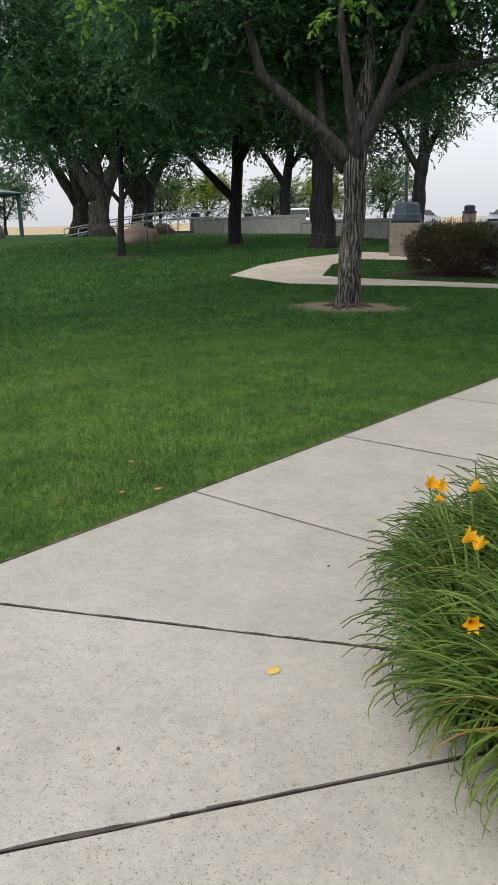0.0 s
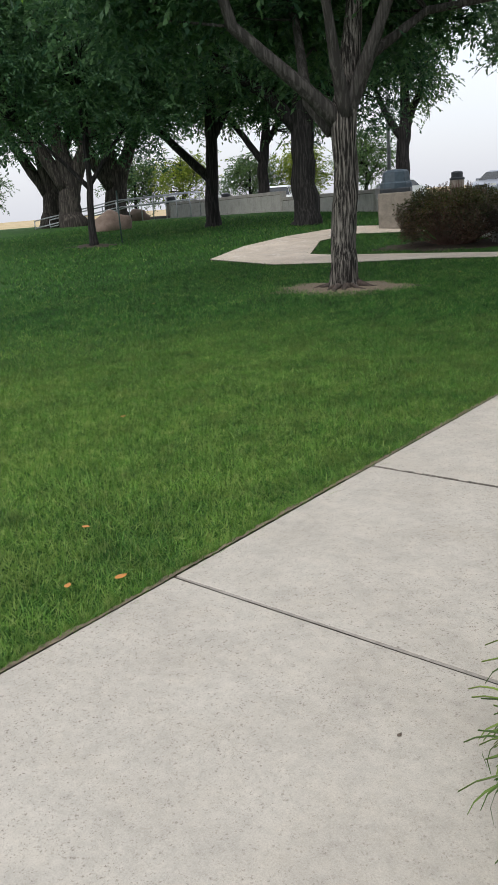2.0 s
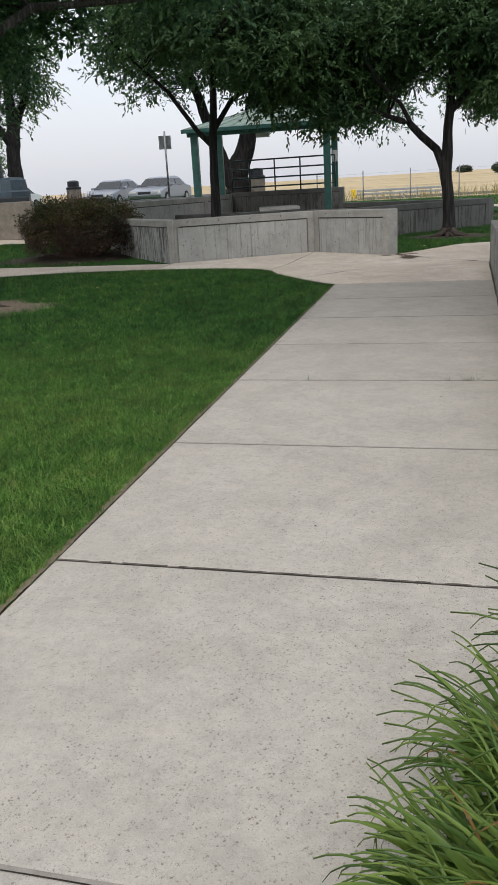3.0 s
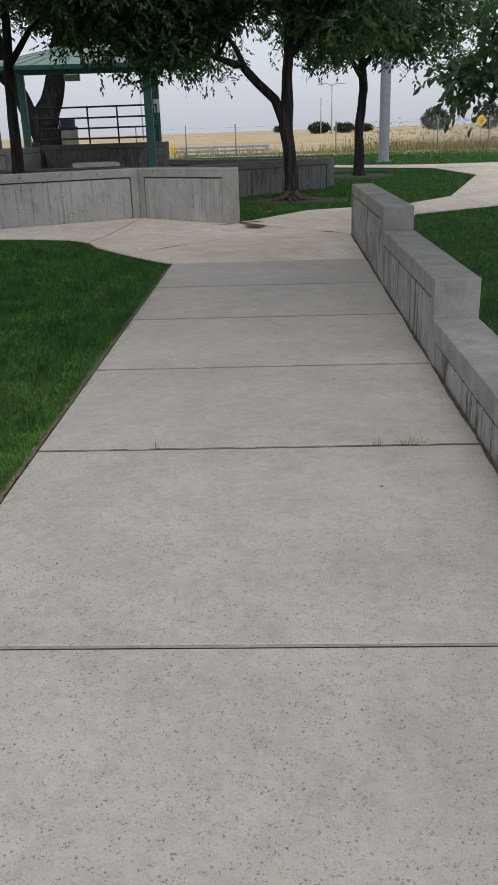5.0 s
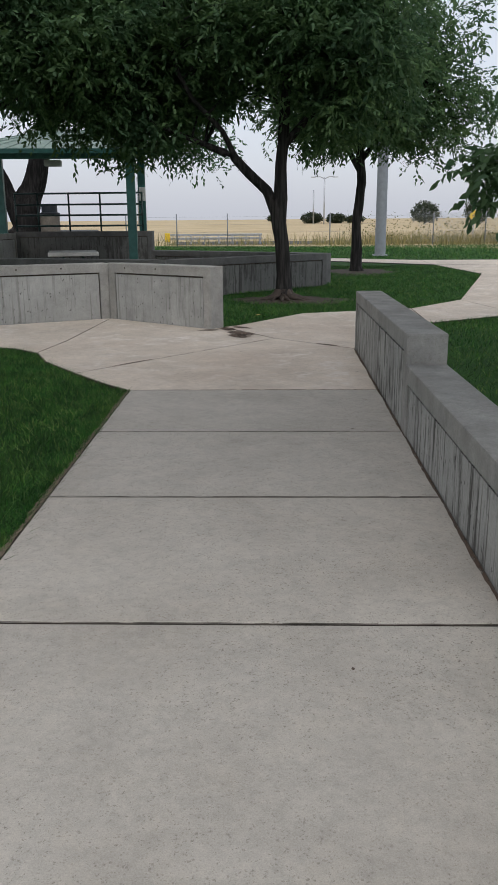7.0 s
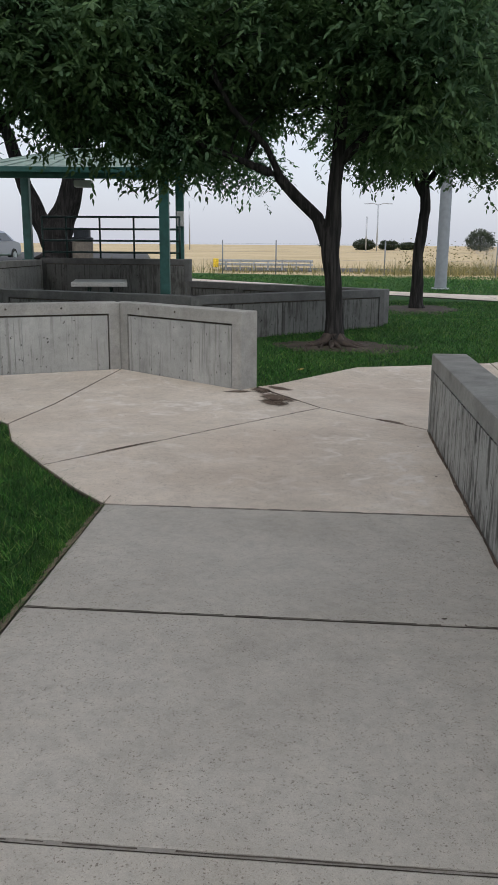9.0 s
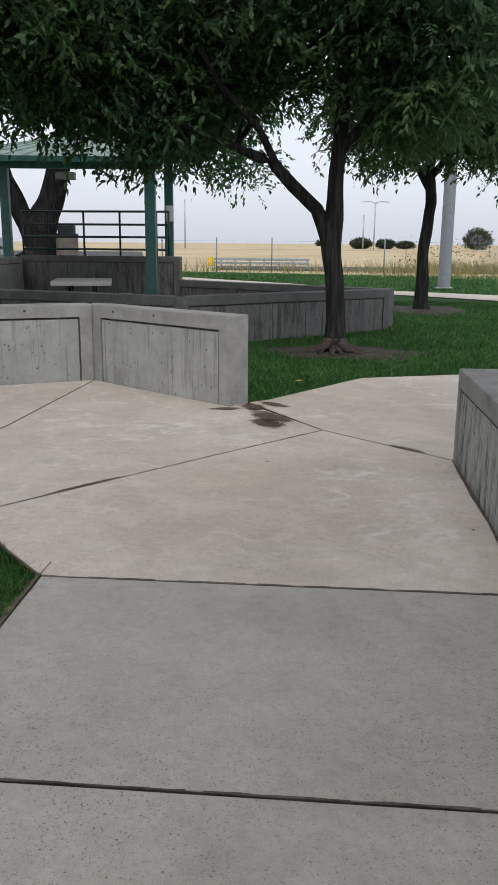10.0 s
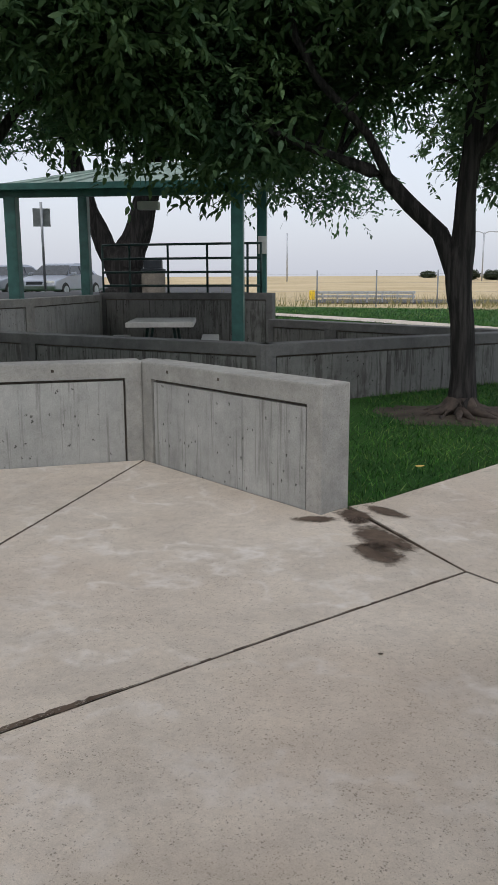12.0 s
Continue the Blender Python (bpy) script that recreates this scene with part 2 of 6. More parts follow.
LEAF = leafy("tree_leaf", (0.036, 0.092, 0.052), (0.105, 0.21, 0.088), 0.55, 0.45)
LEAF_COURT = leafy("court_tree_leaf", (0.060, 0.120, 0.058), (0.125, 0.21, 0.095), 0.6, 0.45)
LEAF_FRESH = leafy("young_leaf", (0.085, 0.20, 0.03), (0.21, 0.35, 0.06), 0.5, 0.5)
LEAF_LIGHT = leafy("tree_leaf_light", (0.09, 0.17, 0.02), (0.32, 0.38, 0.04))
LEAF_BLUE = leafy("far_leaf", (0.05, 0.11, 0.04), (0.13, 0.21, 0.075))
HEDGE_LEAF = leafy("hedge_twig_leaf", (0.045, 0.045, 0.028), (0.165, 0.105, 0.085))
LILY = leafy("daylily_leaf", (0.045, 0.105, 0.018), (0.21, 0.30, 0.065), 0.38, 0.25)
PETAL = leafy("daylily_petal", (0.85, 0.34, 0.01), (0.92, 0.62, 0.03), 0.5)
LILY_DRY = leafy("dry_leaf", (0.30, 0.18, 0.06), (0.42, 0.28, 0.12), 0.6)
WEED = leafy("field_weed", (0.14, 0.15, 0.06), (0.40, 0.34, 0.18), 0.8)


def grass_blade_material():
    m, nt, b = material("grass_blade", 0.55, spec=0.3)
    g = nt.nodes.new("ShaderNodeNewGeometry")
    col = ramped(nt, g.outputs["Random Per Island"], [(0.0, (0.008, 0.042, 0.008)), (0.5, (0.030, 0.118, 0.024)), (0.84, (0.10, 0.25, 0.048)), (1.0, (0.25, 0.31, 0.115))])
    patch = ramped(nt, noise_tex(nt, 0.9, 5, 0.6, g.outputs["Position"]), [(0.35, (0.62, 0.78, 0.7)), (0.7, (1.35, 1.2, 1.15))])
    col = mixed(nt, col, patch, 1.0, "MULTIPLY")
    tuft = ramped(nt, noise_tex(nt, 5.5, 4, 0.7, g.outputs["Position"]), [(0.34, (0.45, 0.5, 0.5)), (0.66, (1.55, 1.5, 1.4))])
    col = mixed(nt, col, tuft, 1.0, "MULTIPLY")
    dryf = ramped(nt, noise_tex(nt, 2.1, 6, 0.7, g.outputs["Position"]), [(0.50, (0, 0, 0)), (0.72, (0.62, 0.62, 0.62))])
    # a paler, yellower stretch of lawn near the bend of the walk
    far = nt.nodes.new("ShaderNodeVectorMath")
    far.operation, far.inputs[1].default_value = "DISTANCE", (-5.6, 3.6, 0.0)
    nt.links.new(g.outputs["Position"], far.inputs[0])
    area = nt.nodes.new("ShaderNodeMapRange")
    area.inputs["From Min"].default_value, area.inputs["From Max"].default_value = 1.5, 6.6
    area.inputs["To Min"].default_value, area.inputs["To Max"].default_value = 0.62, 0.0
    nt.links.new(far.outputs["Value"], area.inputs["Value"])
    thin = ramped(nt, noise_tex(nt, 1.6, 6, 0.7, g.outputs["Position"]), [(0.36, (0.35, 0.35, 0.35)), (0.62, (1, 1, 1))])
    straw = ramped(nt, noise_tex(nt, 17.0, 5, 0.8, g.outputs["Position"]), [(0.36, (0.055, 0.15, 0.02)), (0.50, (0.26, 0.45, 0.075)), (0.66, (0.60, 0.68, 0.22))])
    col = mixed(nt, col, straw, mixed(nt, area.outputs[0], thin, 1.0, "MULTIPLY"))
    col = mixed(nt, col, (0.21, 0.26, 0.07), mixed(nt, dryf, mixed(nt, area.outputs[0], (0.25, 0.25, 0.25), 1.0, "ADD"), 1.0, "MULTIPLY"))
    nt.links.new(col, b.inputs["Base Color"])
    t = nt.nodes.new("ShaderNodeBsdfTranslucent")
    nt.links.new(col, t.inputs["Color"])
    mx = nt.nodes.new("ShaderNodeMixShader")
    mx.inputs[0].default_value = 0.3
    nt.links.new(b.outputs[0], mx.inputs[1])
    nt.links.new(t.outputs[0], mx.inputs[2])
    nt.links.new(mx.outputs[0], nt.nodes["Material Output"].inputs["Surface"])
    return m


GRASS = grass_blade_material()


def ground_material():
    m, nt, b = material("lawn_ground", 0.9, spec=0.2)
    p = nt.nodes.new("ShaderNodeNewGeometry").outputs["Position"]
    lawn = ramped(nt, noise_tex(nt, 0.8, 7, 0.65, p), [(0.3, (0.018, 0.066, 0.011)), (0.7, (0.045, 0.125, 0.020))])
    fine = ramped(nt, noise_tex(nt, 45, 4, 0.8, p), [(0.3, (0.35, 0.4, 0.3)), (0.7, (1.3, 1.25, 1.2))])
    lawn = mixed(nt, lawn, fine, 0.9, "MULTIPLY")
    dry = ramped(nt, noise_tex(nt, 0.06, 8, 0.7, p), [(0.3, (0.43, 0.335, 0.19)), (0.7, (0.59, 0.475, 0.30))])
    dry = mixed(nt, dry, ramped(nt, noise_tex(nt, 0.7, 5, 0.8, p, (0.3, 2.0, 1.0)), [(0.35, (0.7, 0.7, 0.68)), (0.65, (1.1, 1.1, 1.1))]), 0.8, "MULTIPLY")
    sp = nt.nodes.new("ShaderNodeSeparateXYZ")
    nt.links.new(p, sp.inputs[0])
    edge = nt.nodes.new("ShaderNodeMath")
    edge.operation, edge.inputs[1].default_value, edge.inputs[2].default_value = "MULTIPLY_ADD", 0.35, 0.0
    nt.links.new(sp.outputs["X"], edge.inputs[0])
    tot = nt.nodes.new("ShaderNodeMath")
    nt.links.new(sp.outputs["Y"], tot.inputs[0])
    nt.links.new(edge.outputs[0], tot.inputs[1])
    mask = nt.nodes.new("ShaderNodeMapRange")
    mask.inputs["From Min"].default_value, mask.inputs["From Max"].default_value = 43.5, 44.2
    nt.links.new(tot.outputs[0], mask.inputs["Value"])
    nt.links.new(mixed(nt, lawn, dry, mask.outputs[0]), b.inputs["Base Color"])
    bump(nt, b, noise_tex(nt, 60, 4, 0.8, p), 0.6, 0.02)
    return m


GROUND = ground_material()


def bark_material(name, dark, light, ridge):
    m, nt, b = material(name, 0.9, spec=0.2)
    p = nt.nodes.new("ShaderNodeNewGeometry").outputs["Position"]
    f = noise_tex(nt, ridge, 4, 0.6, p, (1.0, 1.0, 0.07))
    nt.links.new(ramped(nt, f, [(0.45, dark), (0.68, light)]), b.inputs["Base Color"])
    bump(nt, b, f, 0.9, 0.03)
    return m


BARK_FURROW = bark_material("furrowed_bark", (0.018, 0.016, 0.015), (0.26, 0.24, 0.215), 36)
BARK_DARK = bark_material("dark_bark", (0.018, 0.017, 0.017), (0.056, 0.052, 0.050), 22)
BARK_MID = bark_material("mid_bark", (0.035, 0.031, 0.028), (0.12, 0.105, 0.09), 16)
BARK_PALE = bark_material("limb_bark", (0.042, 0.039, 0.036), (0.115, 0.107, 0.10), 24)


# ---- building blocks ----
def smooth01(v):
    v = np.clip(v, 0, 1)
    return v * v * (3 - 2 * v)


def ground_z(x, y):
    """Height of the ground: a gentle rise ahead, a bank towards the car park, a dip in the pavilion court."""
    x, y = np.asarray(x, float), np.asarray(y, float)
    z = 0.0125 * np.clip(y, -40, 45) - 0.03
    q = -0.6 * x + 0.8 * y
    z = z + (0.5 * smooth01((q - 18) / 12) + 0.03 * np.clip(q - 30, 0, 20)) * smooth01((-x - 10) / 5) * smooth01((90 - q) / 40)
    z = np.minimum(z, 1.12)
    z = z - 0.15 * smooth01(1.5 - np.hypot(x + 6.6, y - 25.2) / 2.6)
    z = z + 3.2 * smooth01((y - 85) / 240) - 0.75 * smooth01((y - 46.5) / 14)
    return z


def gz(x, y):
    return float(ground_z(x, y))


def link_mesh(name, verts, faces, mat, parent=None, label="", smooth=False):
    me = bpy.data.meshes.new(name)
    me.from_pydata([tuple(v) for v in verts], [], faces)
    me.update()
    if smooth:
        me.shade_smooth()
    me.materials.append(mat)
    ob = new(name, me)
    if parent is not None:
        ob.parent = parent
    if label:
        ob["label"] = label
    return ob


def part(name, bm, mat, parent=None, label="", smooth=False):
    me = bpy.data.meshes.new(name)
    bmesh.ops.recalc_face_normals(bm, faces=bm.faces)
    bm.to_mesh(me)
    bm.free()
    if smooth:
        me.shade_smooth()
    me.materials.append(mat)
    ob = new(name, me)
    if parent is not None:
        ob.parent = parent
    if label:
        ob["label"] = label
    return ob


def thing(name, m, label, category, group="", kind=""):
    e = new(name)
    e.empty_display_size = 0.2
    e.matrix_world = m
    return tagged(e, label, category, group, kind)


def add_box(bm, c, s, rot=0.0, bev=0.0, m=None):
    r = bmesh.ops.create_cube(bm, size=1)
    vs = r["verts"]
    bmesh.ops.scale(bm, vec=s, verts=vs)
    if bev:
        es = list({e for v in vs for e in v.link_edges})
        g = bmesh.ops.bevel(bm, geom=es, offset=bev, segments=2, affect="EDGES", profile=0.6)
        vs = list({v for f in g["faces"] for v in f.verts} | {v for v in vs if v.is_valid})
    t = Matrix.Translation(c) @ Matrix.Rotation(rot, 4, "Z")
    bmesh.ops.transform(bm, matrix=(m @ t) if m else t, verts=vs)
    return vs


def box_part(name, c, s, mat, parent=None, rot=0.0, bev=0.01, label=""):
    bm = bmesh.new()
    add_box(bm, c, s, rot, bev)
    return part(name, bm, mat, parent, label)


def add_lathe(bm, profile, seg=20, c=(0, 0, 0)):
    rings = [[bm.verts.new((c[0] + r * math.cos(a), c[1] + r * math.sin(a), c[2] + z)) for a in (2 * math.pi * k / seg for k in range(seg))] for r, z in profile]
    for a, b in zip(rings, rings[1:]):
        for k in range(seg):
            bm.faces.new((a[k], a[(k + 1) % seg], b[(k + 1) % seg], b[k]))
    bm.faces.new(rings[0][::-1])
    bm.faces.new(rings[-1])


def add_tube(bm, pts, radii, seg=8, wob=0.0, lobes=0.0):
    pts = [Vector(p) for p in pts]
    rings = []
    for i, p in enumerate(pts):
        d = (pts[min(i + 1, len(pts) - 1)] - pts[max(i - 1, 0)]).normalized()
        u = d.orthogonal().normalized() if abs(d.z) < 0.5 else Vector((1, 0, 0)) - d * d.x
        u.normalize()
        v = d.cross(u)
        ring = []
        for k in range(seg):
            a = 2 * math.pi * k / seg
            r = radii[i] * (1 + wob * noise.noise((p.x + 3 * math.cos(a), p.y + 3 * math.sin(a), p.z * 1.7)) + lobes * math.cos(5 * a + 0.7) * max(0.0, 1 - i / 2.5))
            ring.append(bm.verts.new(p + (u * math.cos(a) + v * math.sin(a)) * r))
        rings.append(ring)
    for a, b in zip(rings, rings[1:]):
        for k in range(seg):
            bm.faces.new((a[k], a[(k + 1) % seg], b[(k + 1) % seg], b[k]))
    bm.faces.new(rings[0][::-1])
    bm.faces.new(rings[-1])


def tube_part(name, pts, r, mat, parent=None, seg=8, label=""):
    bm = bmesh.new()
    add_tube(bm, pts, [r] * len(pts), seg)
    return part(name, bm, mat, parent, label, True)


def inside(px, py, poly):
    """Which of the points lie in the polygon."""
    hit = np.zeros(len(px), bool)
    for (x0, y0), (x1, y1) in zip(poly, poly[1:] + poly[:1]):
        c = (y0 > py) != (y1 > py)
        if y1 != y0:
            hit ^= c & (px < (x1 - x0) * (py - y0) / (y1 - y0) + x0)
    return hit


def shrink(poly, d):
    """The polygon (anticlockwise) with its sides moved in by d."""
    out, n = [], len(poly)
    for i in range(n):
        a, b, c = Vector(poly[i - 1]), Vector(poly[i]), Vector(poly[(i + 1) % n])
        n1 = (b - a).normalized().orthogonal()
        n2 = (c - b).normalized().orthogonal()
        w = n1 + n2
        out.append(tuple(b + w * (d / max(0.3, 1 + n1.dot(n2)))))
    return out


def slab(poly, mat, parent, lift=0.0, gap=0.006, thick=0.11, name="slab"):
    area = sum(a[0] * b[1] - b[0] * a[1] for a, b in zip(poly, poly[1:] + poly[:1]))
    poly = poly if area > 0 else poly[::-1]
    rings = [[(x, y, gz(x, y) + lift - dz) for x, y in shrink(poly, d)] for d, dz in ((gap, thick), (gap, 0.010), (gap + 0.003, 0.003), (gap + 0.009, 0.0))]
    n = len(poly)
    vs = [v for r in rings for v in r]
    fs = [(r * n + k, r * n + (k + 1) % n, (r + 1) * n + (k + 1) % n, (r + 1) * n + k) for r in range(3) for k in range(n)]
    fs.append(tuple(range(3 * n, 4 * n)))
    ob = link_mesh(name, vs, fs, mat, parent)
    ob.data.materials.append(JOINT)
    ob.data.materials.append(JOINT_EDGE)
    for k in range(2 * n):
        ob.data.polygons[k].material_index = 1 if k < n else 2
    return ob


# ---- ground: one sheet to the horizon ----
def ground_sheet():
    xs = np.concatenate([[-1500, -700, -350, -200, -130, -90], np.arange(-70, 30.1, 1.0), [40, 55, 80, 130, 200, 350, 700, 1500]])
    ys = np.concatenate([[-1500, -600, -250, -100, -50, -25], np.arange(-12, 60.1, 1.0), [65, 70, 76, 84, 95, 110, 130, 160, 200, 250, 325, 420, 600, 1500]])
    X, Y = np.meshgrid(xs, ys)
    Z = ground_z(X, Y) - 0.03
    vs = np.stack([X, Y, Z], -1).reshape(-1, 3).tolist()
    nx = len(xs)
    fs = [(j * nx + i, j * nx + i + 1, (j + 1) * nx + i + 1, (j + 1) * nx + i) for j in range(len(ys) - 1) for i in range(nx - 1)]
    return tagged(link_mesh("ground", vs, fs, GROUND, smooth=True), "mown green lawn running out to a dry straw-coloured field", "ground", kind="structure")


ground_sheet()

# ---- walks ----
JOINTS = [3.31, 4.84, 6.42, 7.96, 9.31, 10.70, 12.045, 13.42]
L, R = -3.45, -1.37


def wall_x(y):
    """Foot of the stepped wall beside the walk."""
    return -1.335 - 0.0064 * (15.6 - y)


walk_main = thing("pavement", pose(0, 0, 0), "pale concrete garden walk with tooled and open joints", "pavement", kind="structure")
SLABS = [
    [(L + 0.02, -0.6), (-2.69, -0.32), (-1.81, 0.99), (-0.86, 2.40), (-1.30, 2.61), (L, 1.58)],
    [(L, 1.58), (-1.30, 2.61), (-1.55, JOINTS[0]), (L, JOINTS[0])],
    [(-2.69, -0.32), (0.0, -2.4), (1.7, -0.6), (0.5, 1.75), (-0.86, 2.40), (-1.81, 0.99)],
    [(0.0, -2.4), (2.2, -4.6), (4.0, -2.8), (1.7, -0.6)],
]
for a, b in zip(JOINTS, JOINTS[1:]):
    SLABS.append([(L - 0.005 * (a - 3.2), a), (-1.55 if a < 4 else wall_x(a) + 0.004, a), (wall_x(b) + 0.004, b), (L - 0.005 * (b - 3.2), b)])
MEET = [
    [(L - 0.051, 13.42), (wall_x(13.42) + 0.004, 13.42), (-1.331, 15.58), (-2.225, 16.38), (-2.97, 15.55), (-3.79, 14.61), (-4.15, 14.2), (-3.78, 13.72)],
    [(-4.15, 14.2), (-3.79, 14.61), (-2.97, 15.55), (-2.225, 16.38), (-2.93, 17.40), (-3.055, 17.2), (-4.62, 18.40), (-4.74, 16.25), (-4.86, 15.4), (-4.62, 14.85)],
    [(-4.86, 15.4), (-4.74, 16.25), (-4.62, 18.40), (-7.17, 17.1), (-7.2, 16.1), (-5.84, 15.95), (-5.2, 15.7)],
    [(-2.225, 16.38), (-1.345, 15.6), (-0.98, 15.75), (-0.1, 17.75), (-0.06, 19.46), (-1.8, 18.88), (-2.73, 17.56), (-2.90, 17.42)],
    [(-0.1, 17.75), (1.42, 18.69), (1.0, 20.72), (-0.06, 19.46)],
    [(1.42, 18.69), (6.0, 20.2), (6.0, 24.5), (2.86, 26.7), (1.0, 20.72)],
    [(2.86, 26.7), (6.0, 24.5), (7.0, 30.2), (2.4, 30.3)],
    [(-7.2, 16.1), (-7.2, 17.0), (-8.9, 17.15), (-8.9, 16.1)],
    [(-8.9, 16.1), (-8.9, 17.15), (-12.2, 17.1), (-12.4, 15.3), (-10.3, 15.7)],
    [(-12.4, 15.3), (-12.2, 17.1), (-12.75, 17.15), (-13.9, 19.2), (-15.5, 19.8), (-15.5, 17.9), (-14.8, 15.85)],
    [(-13.9, 19.2), (-13.9, 20.6), (-12.4, 22.15), (-13.4, 23.0), (-14.9, 22.0), (-15.5, 19.8)],
]
for k in range(9):
    MEET.append([(7.0 + 3 * k if k else 2.4, 30.4 - 0.2 * k), (10.0 + 3 * k, 30.2 - 0.2 * k), (10.0 + 3 * k, 32.4 - 0.2 * k), (7.0 + 3 * k if k else 2.4, 32.6 - 0.2 * k)])
NEAR, FAR = [(2.4, 30.4), (-0.45, 32.5), (-3.4, 35.5), (-7.2, 38.9)], [(2.4, 32.6), (-0.35, 34.0), (-3.2, 37.0), (-7.5, 40.5)]
for k in range(3):
    MEET.append([NEAR[k], FAR[k], FAR[k + 1], NEAR[k + 1]])
for p in SLABS:
    slab(p, WALK, walk_main)
for p in MEET:
    slab(p, WALK_TAN, walk_main, gap=0.0045)
for p in SLABS + MEET:
    c = p if sum(a[0] * b[1] - b[0] * a[1] for a, b in zip(p, p[1:] + p[:1])) > 0 else p[::-1]
    link_mesh("joint_filler", [(x, y, gz(x, y) - 0.006) for x, y in shrink(c, -0.004)], [tuple(range(len(c)))], JOINT_RUST if p in MEET else JOINT, walk_main)


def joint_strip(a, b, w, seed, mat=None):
    """Open, dirt-filled expansion joint: a ragged dark strip between two slabs."""
    rr = random.Random(seed)
    a, b = Vector(a), Vector(b)
    d = (b - a).normalized()
    nn = Vector((-d.y, d.x))
    m = max(12, int((b - a).length / 0.05))
    vs = []
    for i in range(m + 1):
        q = a.lerp(b, i / m)
        for sg in (1, -1):
            r = q + nn * sg * w * rr.uniform(0.25, 1.1) * (0.55 + 0.9 * abs(noise.noise((i * 0.21, seed, 0.5))))
            vs.append((r.x, r.y, gz(r.x, r.y) + 0.0015))
    link_mesh("joint_seal", vs, [(2 * i, 2 * i + 1, 2 * i + 3, 2 * i + 2) for i in range(m) if rr.random() > 0.12], mat or JOINT, walk_main)


joint_strip((L, 1.58), (-1.30, 2.61), 0.0068, 1)
joint_strip((-2.69, -0.32), (-0.86, 2.40), 0.0099, 2)
joint_strip((L, 4.84), (-1.42, 4.84), 0.0072, 3)
joint_strip((L - 0.04, 7.96), (R, 7.96), 0.0068, 4)
joint_strip((L - 0.05, 9.31), (R, 9.31), 0.0055, 5)
joint_strip((L - 0.07, 12.045), (R, 12.045), 0.0080, 7)
joint_strip((L - 0.08, 13.42), (R, 13.42), 0.0085, 8)
joint_strip((L - 0.037, 10.70), (R - 0.01, 10.70), 0.0045, 17)
joint_strip((-4.15, 14.2), (-3.79, 14.61), 0.0056, 10, JOINT_RUST)
joint_strip((-3.79, 14.61), (-2.97, 15.55), 0.0056, 11, JOINT_RUST)
joint_strip((-2.97, 15.55), (-2.225, 16.38), 0.0050, 16, JOINT_RUST)
joint_strip((-2.225, 16.38), (-1.345, 15.58), 0.0061, 12, JOINT_RUST)
joint_strip((-2.225, 16.38), (-2.92, 17.42), 0.0056, 13, JOINT_RUST)
joint_strip((-4.74, 16.25), (-4.62, 18.38), 0.0061, 14, JOINT_RUST)
joint_strip((-4.86, 15.4), (-4.74, 16.25), 0.0056, 15, JOINT_RUST)
# shallow tooled joints, filled nearly flush
for y in (3.31, 6.42, 10.70):
    x0, x1 = L - 0.005 * (y - 3.2) + 0.02, (-1.57 if y < 4 else R - 0.02)
    m = 40
    vs = []
    for i in range(m + 1):
        x = x0 + (x1 - x0) * i / m
        hw = 0.0075 + 0.002 * noise.noise((x * 6, y, 0.3))
        vs += [(x, y - hw, gz(x, y) - 0.0004), (x, y + hw, gz(x, y) - 0.0004)]
    link_mesh("tooled_joint", vs, [(2 * i, 2 * i + 2, 2 * i + 3, 2 * i + 1) for i in range(m)], JOINT_EDGE, walk_main)
# bare earth edge of the lawn
rr_edge = random.Random(4)
edge_v = []
for k in range(560):
    y = -0.4 + k * 0.025
    x = L - 0.005 * max(0, y - 3.2)
    edge_v += [(x + 0.002 + 0.007 * rr_edge.random() + 0.006 * noise.noise((y * 2.3, 0.4, 0)), y, gz(x, y) + 0.003), (x - 0.026 - 0.022 * rr_edge.random() - 0.014 * noise.noise((y * 1.7, 5.4, 0)), y, gz(x, y) - 0.010)]
tagged(link_mesh("soil_edge", edge_v, [(2 * i, 2 * i + 1, 2 * i + 3, 2 * i + 2) for i in range(559)], SOIL_PALE), "thin bare soil edge between lawn and walk", "soil", kind="stuff")


